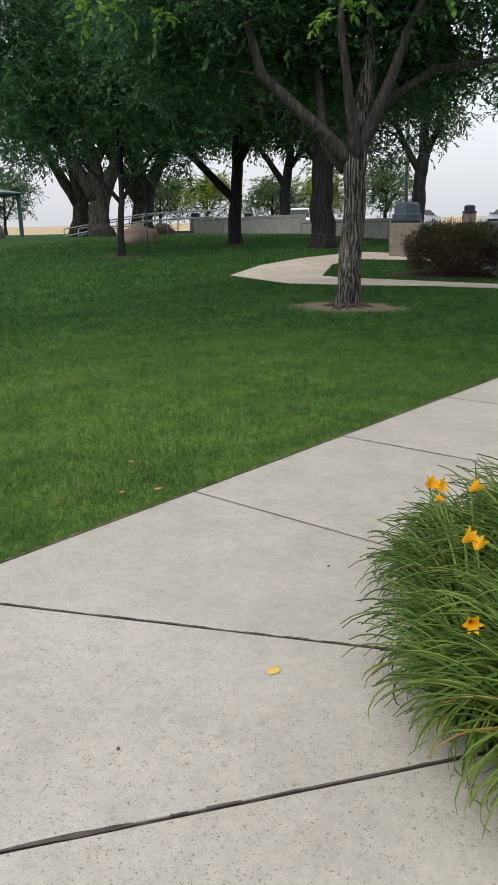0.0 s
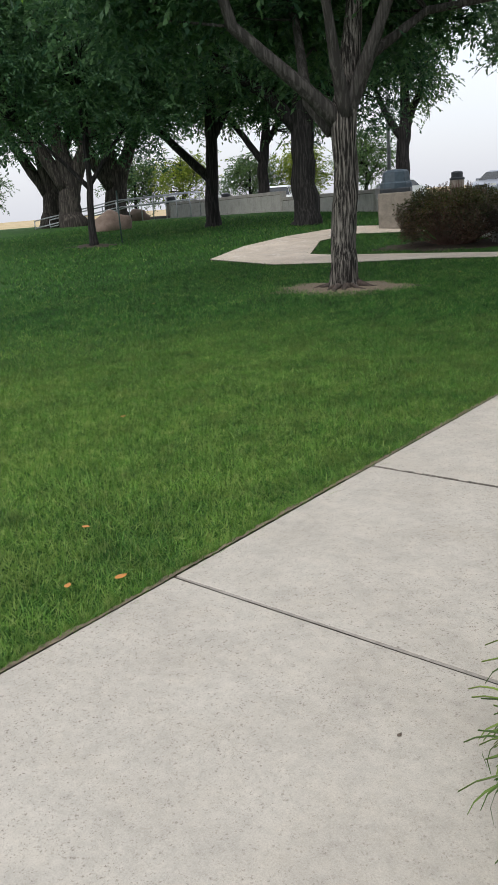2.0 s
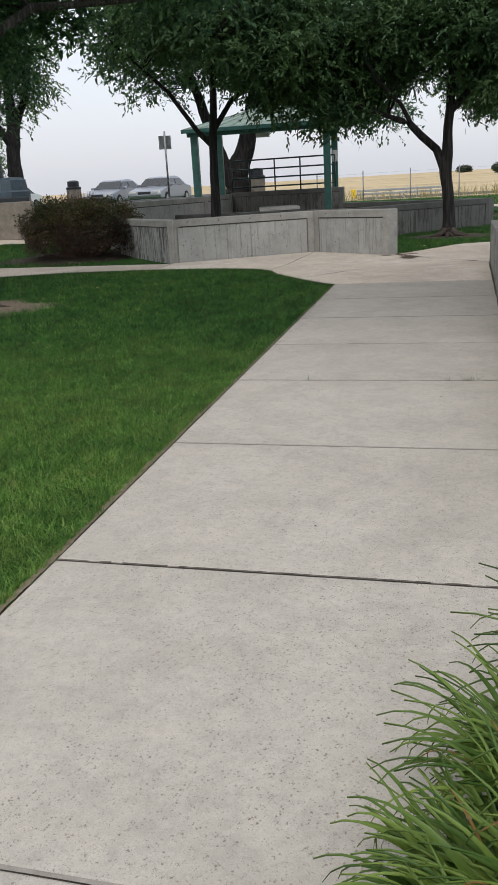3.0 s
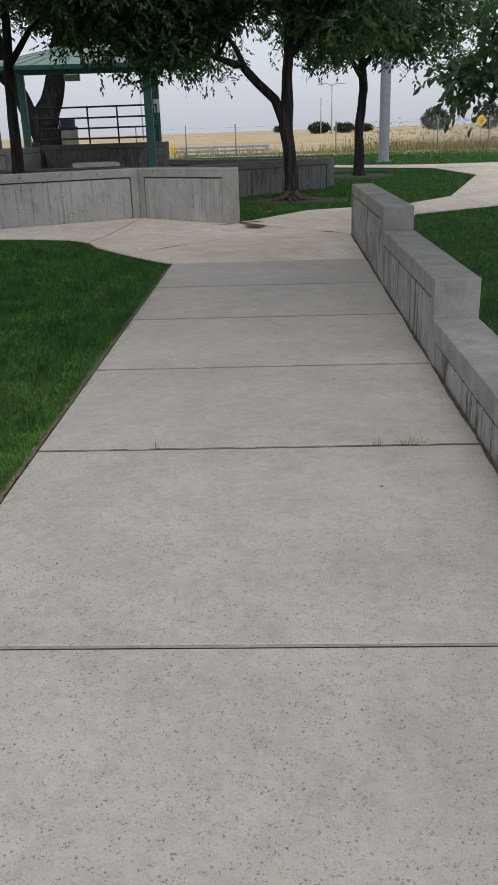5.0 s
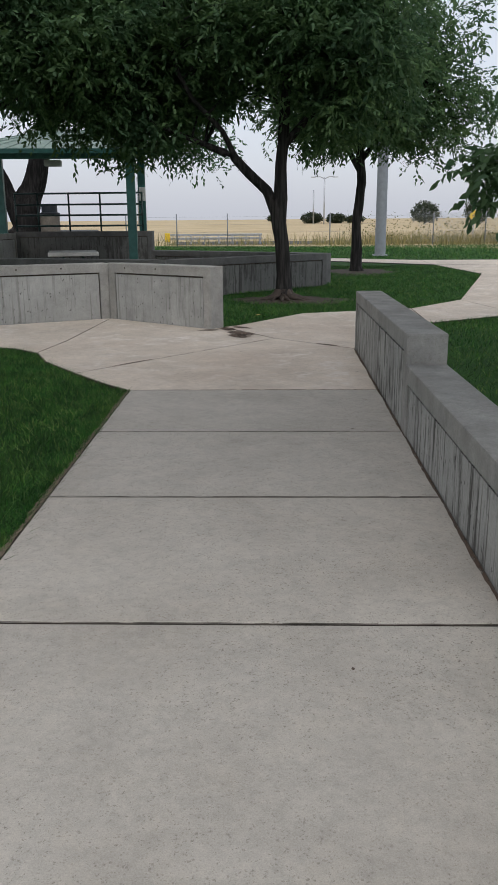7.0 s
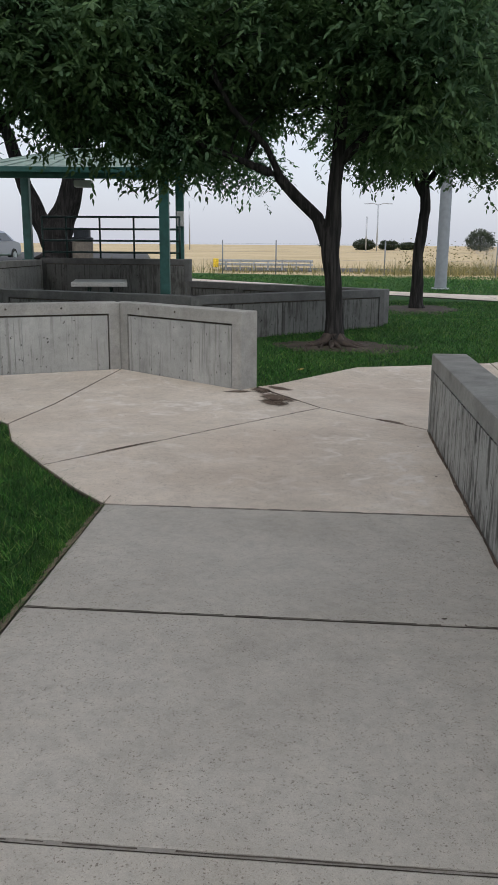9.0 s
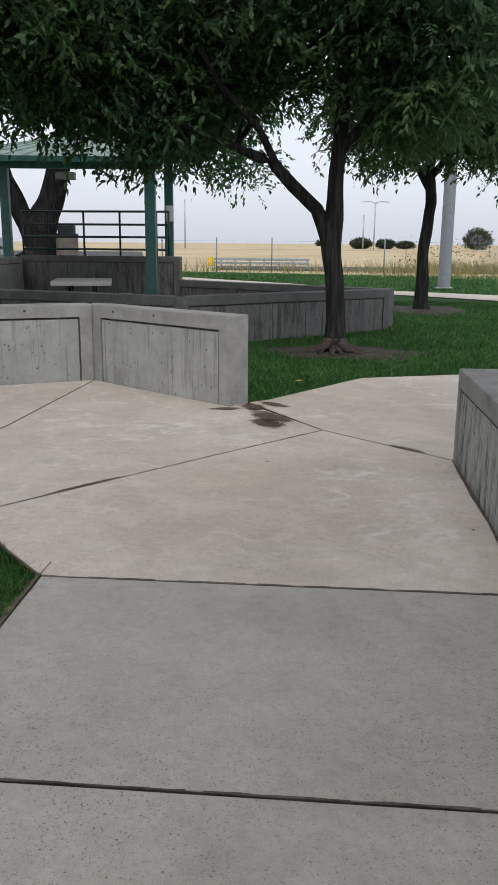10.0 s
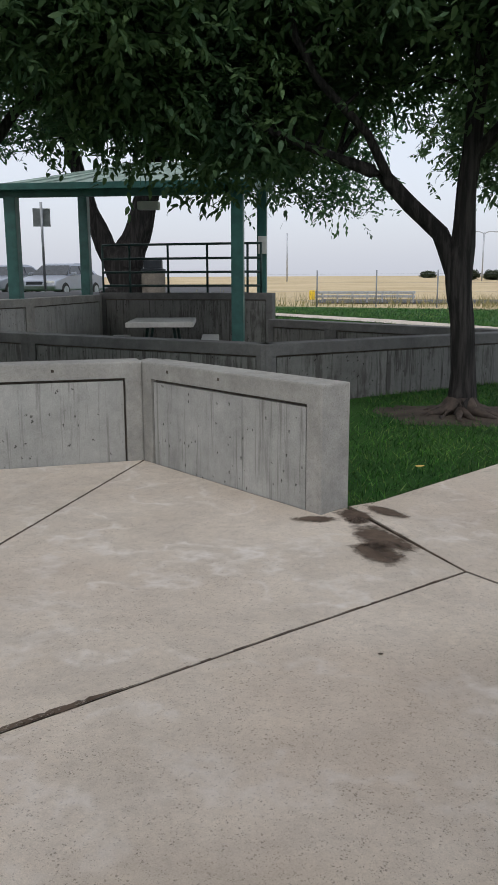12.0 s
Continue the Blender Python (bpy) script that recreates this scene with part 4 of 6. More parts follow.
tree((-21.6, 37.0, 1.24), radians(30), [(0, 0, -0.2, 0.5), (0, 0, 0.6, 0.42), (0.1, 0, 2.2, 0.36), (0.25, 0, 3.4, 0.34), (0.2, 0, 5.0, 0.22), (0.4, 0, 8, 0.08)],
     [[(0.1, 0, 2.6, 0.2), (-0.7, 0, 3.9, 0.15), (-1.3, 0, 5.4, 0.08)], [(0.2, 0, 3.2, 0.2), (0.9, 0, 4.6, 0.14), (1.3, 0, 6.0, 0.07)]],
     [(0.5, 0, 7.5, 2.2, 2.0, 1.8), (1.3, 0, 4.6, 0.9, 0.9, 1.3), (-0.9, 0, 6.2, 1.2, 1.2, 1.2), (1.0, 0, 5.8, 1.3, 1.2, 1.0)], 9000, (0.20, 0.10), leafm=LEAF_BLUE, label="car-park tree with a bare leaning trunk and open crown", seed=41, clump=0.4)
# court trees
tree((-7.26, 20.6), 0.3, [(0, 0, -0.1, 0.2), (0, 0, 0.2, 0.15), (-0.02, 0, 1.2, 0.12), (0.02, 0, 2.3, 0.11), (0.1, 0, 3.4, 0.085), (0.2, 0, 5.6, 0.03)],
     [[(0, 0, 2.25, 0.07), (-0.3, 0, 2.55, 0.06), (-0.9, -0.2, 3.4, 0.045), (-1.9, -0.4, 4.3, 0.02)], [(0, 0, 2.5, 0.07), (0.5, 0.1, 3.2, 0.05), (1.7, 0.2, 3.9, 0.03)], [(0.1, 0, 3.0, 0.06), (0.1, -0.8, 3.8, 0.04), (0.3, -1.8, 4.4, 0.02)]],
     [(0.5, -0.2, 5.2, 2.5, 2.3, 1.6), (2.1, -0.2, 4.2, 1.9, 1.9, 1.2), (-1.4, 0, 4.8, 1.5, 1.6, 1.2), (1.2, -1.2, 4.2, 1.6, 1.4, 1.0), (3.1, 0.4, 3.5, 1.1, 1.3, 0.9), (2.7, -0.42, 2.95, 1.0, 1.0, 0.7), (1.9, -0.4, 3.3, 0.9, 0.9, 0.6), (1.2, -0.3, 3.25, 0.7, 0.7, 0.45)], 74000, (0.118, 0.056), leafm=LEAF_COURT, label="court tree with a thin dark trunk and drooping leafy crown", seed=51, clump=0.21, per=40)
tree((-2.05, 21.05), 0.0, [(0, 0, -0.1, 0.23), (0, 0, 0.1, 0.18), (0.0, 0, 0.45, 0.15), (-0.05, 0, 1.1, 0.145), (-0.09, 0, 1.6, 0.155), (-0.05, 0, 2.3, 0.115), (0.03, 0, 3.2, 0.10), (0.12, 0, 5.4, 0.03)],
     [[(-0.10, 0, 1.42, 0.095), (-0.30, 0, 1.86, 0.09), (-0.60, -0.05, 2.14, 0.088), (-0.86, -0.1, 2.42, 0.075), (-1.33, -0.15, 2.60, 0.05), (-2.2, -0.3, 2.95, 0.03)],
      [(-0.80, -0.1, 2.36, 0.055), (-1.02, -0.25, 2.80, 0.045), (-1.49, -0.5, 3.28, 0.04), (-1.69, -0.6, 3.62, 0.036), (-1.95, -0.7, 4.9, 0.02)],
      [(0.0, 0, 2.6, 0.07), (0.6, -0.1, 3.2, 0.05), (1.4, -0.2, 3.9, 0.025)]],
     [(0.0, 0.2, 4.8, 2.3, 2.1, 1.6), (-1.7, 0.7, 4.2, 1.7, 1.6, 1.25), (1.2, 0, 3.7, 1.2, 1.7, 1.1), (0.5, -0.9, 4.4, 1.4, 1.1, 0.8), (0.8, 0.2, 3.0, 0.7, 1.0, 0.5), (-2.4, 1.2, 3.2, 1.0, 1.0, 0.75)], 64000, (0.118, 0.056), leafm=LEAF_COURT, label="court tree forking low into a long leaning limb", seed=52, clump=0.21, per=40)
tree((-0.05, 27.9), 0.0, [(0, 0, -0.1, 0.28), (0, 0, 0.15, 0.18), (-0.03, 0, 1.2, 0.135), (0.05, 0, 2.2, 0.14), (0.0, 0, 3.0, 0.11), (0.1, 0, 5.6, 0.03)],
     [[(0, 0, 2.5, 0.08), (-0.3, 0, 3.0, 0.06), (-1.3, 0, 3.9, 0.03)], [(0, 0, 2.7, 0.08), (0.6, 0, 3.4, 0.05), (1.6, 0, 4.2, 0.03)]],
     [(0.2, 0, 5.2, 2.9, 2.6, 2.0), (1.5, -0.3, 4.0, 1.9, 1.9, 1.4), (-1.0, 0, 4.0, 1.5, 1.7, 1.2), (0.5, 0, 3.6, 1.6, 1.6, 0.8)], 46000, (0.13, 0.068), leafm=LEAF_COURT, label="lawn tree with a straight thin trunk and full crown", seed=53, clump=0.25)
tree((-9.7, 31.6, 1.24), 0.2, [(0, 0, -0.2, 0.66), (0, 0, 0.3, 0.52), (0, 0, 0.75, 0.52), (0.28, 0, 1.3, 0.40), (0.55, 0, 2.0, 0.36), (0.75, 0, 3.0, 0.30), (1.1, 0, 5.0, 0.15), (1.3, 0, 7, 0.05)],
     [[(-0.1, 0, 0.55, 0.36), (-0.45, 0, 1.2, 0.27), (-0.75, 0, 2.0, 0.22), (-1.1, 0, 3.2, 0.17), (-1.7, 0, 5.2, 0.08)], [(0.8, 0, 3.2, 0.16), (2.2, 0, 4.0, 0.1), (4.0, 0, 4.3, 0.05)]],
     [(0.5, 0, 6.4, 4.2, 3.0, 2.4), (3.8, -0.2, 3.9, 2.6, 2.2, 1.7), (-2.8, 0, 5.0, 2.0, 2.0, 2.0), (5.2, 0, 2.6, 1.2, 1.2, 0.9), (1.6, 0, 4.4, 2.4, 1.8, 1.2), (0.4, -1.0, 4.2, 2.2, 1.0, 0.9)], 52000, (0.15, 0.08), label="big twin-trunked tree behind the pavilion", seed=54, clump=0.28)
# tree over the stepped wall; its unseen upper crown is added to shade the walk
tree((3.4, 12.6), 0.0, [(0, 0, -0.1, 0.34), (0, 0, 0.2, 0.26), (-0.1, 0, 1.6, 0.22), (-0.5, 0, 3.2, 0.17), (-0.9, 0, 5.0, 0.10), (-1.2, 0, 7.5, 0.04)],
     [[(-0.2, 0, 2.0, 0.09), (-1.0, 0.8, 3.1, 0.06), (-2.3, 2.1, 3.2, 0.03), (-3.05, 2.75, 2.5, 0.016), (-3.22, 2.8, 1.8, 0.008)], [(-0.5, 0, 3.0, 0.12), (-2.2, 0.6, 4.6, 0.08), (-4.6, 0.8, 5.6, 0.03)], [(-0.6, 0, 3.4, 0.1), (-1.2, -2.0, 4.8, 0.07), (-2.4, -4.0, 5.8, 0.03)]],
     [(-1.4, -1.6, 6.4, 3.8, 3.8, 1.5), (-4.8, -4.2, 6.0, 3.0, 2.6, 1.1), (-2.0, -3.6, 6.2, 3.6, 3.0, 1.2), (-4.0, -4.6, 6.6, 3.4, 2.6, 1.0), (0.5, 0, 5.6, 2.6, 3.5, 1.5), (-1.5, -1.5, 5.6, 3.0, 3.4, 0.8)], 105000, (0.14, 0.075), fresh=[(-3.22, 2.8, 1.74, 0.14, 0.25, 0.16), (-3.1, 2.8, 2.0, 0.22, 0.3, 0.2), (-3.35, 2.85, 2.1, 0.2, 0.3, 0.16), (-3.05, 2.8, 2.35, 0.3, 0.4, 0.25), (-3.0, 2.75, 2.7, 0.35, 0.4, 0.25), (-2.7, 2.5, 2.95, 0.4, 0.4, 0.25)], freshm=LEAF_COURT, label="spreading side-lawn tree with a low bough of large leaves", seed=55, clump=0.26, per=40)


# ---- pavilion court ----
PC, PA = Vector((-7.33, 26.73)), 0.088
PU, PV = Vector((math.cos(PA), math.sin(PA))), Vector((-math.sin(PA), math.cos(PA)))


def pav(u, v, z):
    q = PC + PU * u + PV * v
    return (q.x, q.y, z)


def shelter(m, label, ground=(0.1, 1.3, 1.3, 1.3), eave=2.92, rise=0.45, scale=1.0, fixture=True):
    p = thing("pavilion", m, label, "pavilion")
    h = 1.83 * scale
    for (u, v), z0 in zip(((h, -h), (h, h), (-h, -h), (-h, h)), ground):
        up = eave + (rise if v > 0 else 0.0)
        post = box_part("post", (u, v, (z0 + up) / 2), (0.19, 0.19, up - z0), GREEN, p, 0, 0.012)
        box_part("base_plate", (u, v, z0 + 0.012), (0.28, 0.28, 0.022), GREEN, post, 0, 0.003)
    for v, up in ((-h, 0.0), (h, rise)):
        box_part("beam", (0, v, eave + up + 0.05), (2 * h + 0.4, 0.10, 0.12), GREEN, p, 0, 0.01)
    for u in (-h, h):
        bm = bmesh.new()
        add_box(bm, (0, 0, 0), (0.09, math.hypot(2 * h, rise), 0.10), 0, 0.01, Matrix.Translation((u, 0, eave + rise / 2 + 0.06)) @ Matrix.Rotation(math.atan2(rise, 2 * h), 4, "X"))
        part("beam", bm, GREEN, p)
    e, zr, z0 = h + 0.28, eave + 0.62, eave + 0.15
    rg = 0.55
    zb = z0 + rise * 1.1
    zr = max(zr, zb + 0.12)
    vs = [(-e, -e, z0), (e, -e, z0), (e, e, zb), (-e, e, zb), (-rg, 0.5, zr), (rg, 0.5, zr)]
    lo = [(x, y, z - 0.06) for x, y, z in vs]
    fs = [(0, 1, 5, 4), (1, 2, 5), (2, 3, 4, 5), (3, 0, 4)]
    n = len(vs)
    roof = link_mesh("roof", vs + lo, fs + [tuple(n + k for k in f[::-1]) for f in fs] + [(k, n + k, n + (k + 1) % 4, (k + 1) % 4) for k in range(4)], ROOFG, p)
    for a, b in ((0, 1), (1, 2), (2, 3), (3, 0)):
        A, B = Vector(vs[a]), Vector(vs[b])
        c = (A + B) / 2
        d = (B - A).normalized()
        bm = bmesh.new()
        add_box(bm, (0, 0, 0), ((B - A).length + 0.04, 0.03, 0.10), 0, 0.004, Matrix.Translation((c.x, c.y, c.z - 0.02)) @ d.to_track_quat("X", "Z").to_matrix().to_4x4())
        part("fascia", bm, GREEN, roof)
    for a, b, k in ((0, 1, 0), (1, 2, 1), (2, 3, 2), (3, 0, 3)):
        A, B = Vector(vs[a]), Vector(vs[b])
        tops = {0: (vs[4], vs[5]), 1: (vs[5], vs[5]), 2: (vs[5], vs[4]), 3: (vs[4], vs[4])}[k]
        for i in range(1, 10):
            f = i / 10
            lo_p = A.lerp(B, f) + Vector((0, 0, 0.012))
            hi_p = Vector(tops[0]).lerp(Vector(tops[1]), f) + Vector((0, 0, 0.012))
            bm = bmesh.new()
            add_tube(bm, [lo_p, hi_p], [0.014, 0.014], 4)
            part("roof_seam", bm, ROOFG, roof)
    box_part("ridge_cap", (0, 0.5, zr + 0.01), (2 * rg + 0.15, 0.16, 0.05), ROOFG, roof, 0, 0.01)
    if fixture:
        box_part("lamp", (-0.35, h - 0.5, eave + 0.12), (0.42, 0.22, 0.16), WHITEP, p, 0, 0.03, "white box lamp under the eave")
        box_part("notice_box", (h + 0.02, h - 0.12, 2.29), (0.17, 0.06, 0.34), WHITEP, p, 0, 0.008, "small white notice box on a post")
    return p


shelter(pose(PC.x, PC.y, 0, 0, 0, math.degrees(PA)), "green-painted metal picnic pavilion with a shallow hipped roof")

# railing on the back wall
rail = thing("railing", pose(0, 0, 0), "dark green pipe railing on the back wall", "railing")
ra, rb = Vector((-9.0, 28.52, 0)), Vector((-5.62, 28.36, 0))
for z in (1.50, 1.77, 2.04, 2.32):
    tube_part("rail", [ra + Vector((0, 0, z)), rb + Vector((0, 0, z))], 0.024, DARKRAIL, rail)
for k in range(6):
    q = ra.lerp(rb, min(1.0, (k - 0.28) / 4.05) if k else 0.0)
    tube_part("baluster", [q + Vector((0, 0, 1.30)), q + Vector((0, 0, 2.335))], 0.024, DARKRAIL, rail)


def picnic_table(x, y, yaw):
    t = thing("picnic_table", pose(x, y, gz(x, y) - 0.03, 0, 0, yaw), "pale concrete picnic table with two benches", "table")
    box_part("tabletop", (0, 0, 0.745), (1.15, 1.85, 0.085), TABLE, t, 0, 0.012)
    for v in (-0.6, 0.6):
        for u in (-0.22, 0.22):
            tube_part("leg", [(u * 1.5, v, 0), (u, v, 0.71)], 0.03, DARKRAIL, t)
    for u in (-0.85, 0.85):
        b = box_part("bench", (u, 0, 0.43), (0.32, 1.85, 0.07), TABLE, t, 0, 0.01)
        for v in (-0.6, 0.6):
            tube_part("bench_leg", [(u, v, 0), (u, v, 0.4)], 0.03, DARKRAIL, b)
    return t


picnic_table(-7.05, 26.45, 14)
slab([(-8.6, 23.3), (-5.0, 22.4), (-4.2, 24.4), (-5.3, 26.9), (-5.7, 28.1), (-8.6, 28.1)], WALK_TAN, walk_main, name="court_slab")


def drum_bin(x, y, z, s=1.0, label="round waste bin with a dark domed lid"):
    b = thing("waste_bin", pose(x, y, z), label, "bin", "round waste bins")
    bm = bmesh.new()
    add_lathe(bm, [(0.29 * s, 0), (0.31 * s, 0.03), (0.31 * s, 0.6 * s), (0.30 * s, 0.62 * s)], 24)
    part("body", bm, MORTAR, b, smooth=False)
    bm = bmesh.new()
    add_lathe(bm, [(0.325 * s, 0.60 * s), (0.325 * s, 0.68 * s), (0.25 * s, 0.71 * s), (0.25 * s, 0.90 * s), (0.235 * s, 0.93 * s), (0.14 * s, 0.965 * s), (0.02, 0.975 * s)], 24)
    part("lid", bm, DARKPL, b, "dark plastic domed lid")
    return b


drum_bin(-8.84, 31.3, 1.24, 0.92)
drum_bin(-18.05, 35.6, 1.24, 1.0)
drum_bin(-36.2, 35.9, 1.24, 1.1)
drum_bin(-30.4, 34.2, 1.24, 0.95)
sq = thing("litter_bin", pose(-13.5, 22.5, gz(-13.5, 22.5) - 0.03, 0, 0, 25), "square exposed-aggregate litter bin with a dark blue lid", "bin")
box_part("body", (0, 0, 0.48), (0.95, 0.95, 0.98), MORTAR, sq, 0, 0.04)
box_part("collar", (0, 0, 1.02), (0.86, 0.86, 0.14), DARKPL, sq, 0, 0.03)
bm = bmesh.new()
add_lathe(bm, [(0.45, 1.08), (0.45, 1.22), (0.40, 1.26), (0.37, 1.52), (0.30, 1.58), (0.02, 1.61)], 8)
part("lid", bm, plain("blue_grey_plastic", (0.05, 0.075, 0.10), 0.5), sq, "dark blue-grey domed lid")


def sign_post(x, y, z):
    s = thing("road_sign", pose(x, y, z, 0, 0, 25), "grey back of a small road sign on a steel post", "sign")
    tube_part("pole", [(0, 0, 0), (0, 0, 2.55)], 0.04, GALV, s)
    box_part("plate", (0, 0.05, 2.12), (0.50, 0.012, 0.52), GALV, s, 0, 0.003, "bare metal sign plate seen from behind")


sign_post(-13.56, 35.2, 1.32)


# ---- hedge ----
def hedge(x, y):
    rng = np.random.default_rng(8)
    h = thing("hedge", pose(x, y, gz(x, y) - 0.03), "dense reddish-brown and green rounded shrub on bare soil", "shrub")
    n = 30000
    d = rng.normal(0, 1, (n, 3))
    d /= np.linalg.norm(d, axis=1, keepdims=True)
    d[:, 2] = np.abs(d[:, 2])
    r = rng.uniform(0.45, 1.0, (n, 1)) ** 0.4
    bumpy = np.array([1 + 0.22 * noise.noise((p[0] * 2.6, p[1] * 2.6, p[2] * 2.6)) + 0.14 * noise.noise((p[0] * 8, p[1] * 8, p[2] * 8)) for p in d])[:, None]
    p = np.sign(d) * np.abs(d) ** 0.72 * r * bumpy * [1.42, 1.12, 1.22]
    p[:, 2] = np.abs(p[:, 2]) ** 0.8 + 0.10
    v, f = leaf_arrays(rng, p, 0.06, 0.03, -0.2)
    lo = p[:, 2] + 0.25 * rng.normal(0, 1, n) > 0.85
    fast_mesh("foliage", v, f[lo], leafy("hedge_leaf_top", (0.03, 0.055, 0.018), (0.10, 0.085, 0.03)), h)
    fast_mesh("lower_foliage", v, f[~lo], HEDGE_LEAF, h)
    bm = bmesh.new()
    for k in range(260):
        a = rng.uniform(0, 6.283)
        e = rng.uniform(0.25, 1.45)
        tip = Vector((math.cos(a) * math.cos(e) * 1.42, math.sin(a) * math.cos(e) * 1.12, math.sin(e) * 1.42 + 0.05))
        st = Vector((math.cos(a) * 0.3, math.sin(a) * 0.25, 0))
        m = st.lerp(tip, 0.5) + Vector(rng.normal(0, 0.07, 3))
        add_tube(bm, [st, m, tip], [0.014, 0.009, 0.003], 4)
    part("twig", bm, plain("shrub_twig", (0.13, 0.075, 0.06), 0.85), h)["kind"] = "stuff"


hedge(-10.1, 19.35)


def soil_patch(x, y, rx, ry, seed, lift=0.0, mat=None):
    n = 40
    rng = np.random.default_rng(seed)
    ring = []
    for k in range(n):
        a = 2 * math.pi * k / n
        f = 1 + 0.5 * noise.noise((math.cos(a) * 1.8, math.sin(a) * 1.8, seed)) + rng.normal(0, 0.04)
        ring.append((x + rx * f * math.cos(a), y + ry * f * math.sin(a)))
    vs = [(a, b, gz(a, b) - 0.024 + lift) for a, b in ring] + [((a + x) / 2, (b + y) / 2, gz(a, b) - 0.003 + lift) for a, b in ring] + [(x, y, gz(x, y) + 0.01 + lift)]
    fs = [(k, (k + 1) % n, n + (k + 1) % n, n + k) for k in range(n)] + [(n + k, n + (k + 1) % n, 2 * n) for k in range(n)]
    return tagged(link_mesh("soil_patch", vs, fs, mat or SOIL, smooth=True), "bare brown soil ring round a trunk", "soil", kind="stuff")


soil_patch(-8.35, 12.0, 1.25, 0.75, 3, mat=SOIL_PALE)
soil_patch(-2.0, 21.05, 1.05, 0.75, 4)
soil_patch(-10.1, 19.3, 1.9, 1.5, 5)
soil_patch(-0.05, 27.9, 1.1, 1.2, 6)
soil_patch(-21.6, 17.9, 0.9, 0.6, 7)
soil_patch(-0.85, 3.0, 0.8, 1.1, 9)


def roots(x, y, r, n, seed):
    rng = random.Random(seed)
    t = thing("tree_roots", pose(x, y, gz(x, y) - 0.02), "gnarled surface roots at the foot of a trunk", "roots")
    for k in range(n):
        a = 6.283 * k / n + rng.uniform(-0.25, 0.25)
        ln = r * rng.uniform(0.4, 1.3)
        pts = [(math.cos(a) * 0.10, math.sin(a) * 0.10, 0.16), (math.cos(a) * 0.18, math.sin(a) * 0.18, 0.055)]
        b = a + rng.uniform(-0.4, 0.4)
        pts += [(pts[1][0] + math.cos(b) * ln * 0.5, pts[1][1] + math.sin(b) * ln * 0.5, 0.012), (pts[1][0] + math.cos(b + 0.3) * ln, pts[1][1] + math.sin(b + 0.3) * ln, -0.03)]
        bm = bmesh.new()
        add_tube(bm, pts, [rng.uniform(0.045, 0.075), rng.uniform(0.04, 0.065), rng.uniform(0.022, 0.04), 0.010], 7, 0.4)
        part("root", bm, plain("root_bark", (0.058, 0.044, 0.036), 0.9, 0, 0.5, 14) if k == 0 else bpy.data.materials["root_bark"], t, smooth=True)


roots(-2.05, 21.05, 0.38, 15, 1)
roots(-8.35, 12.0, 0.42, 17, 2)


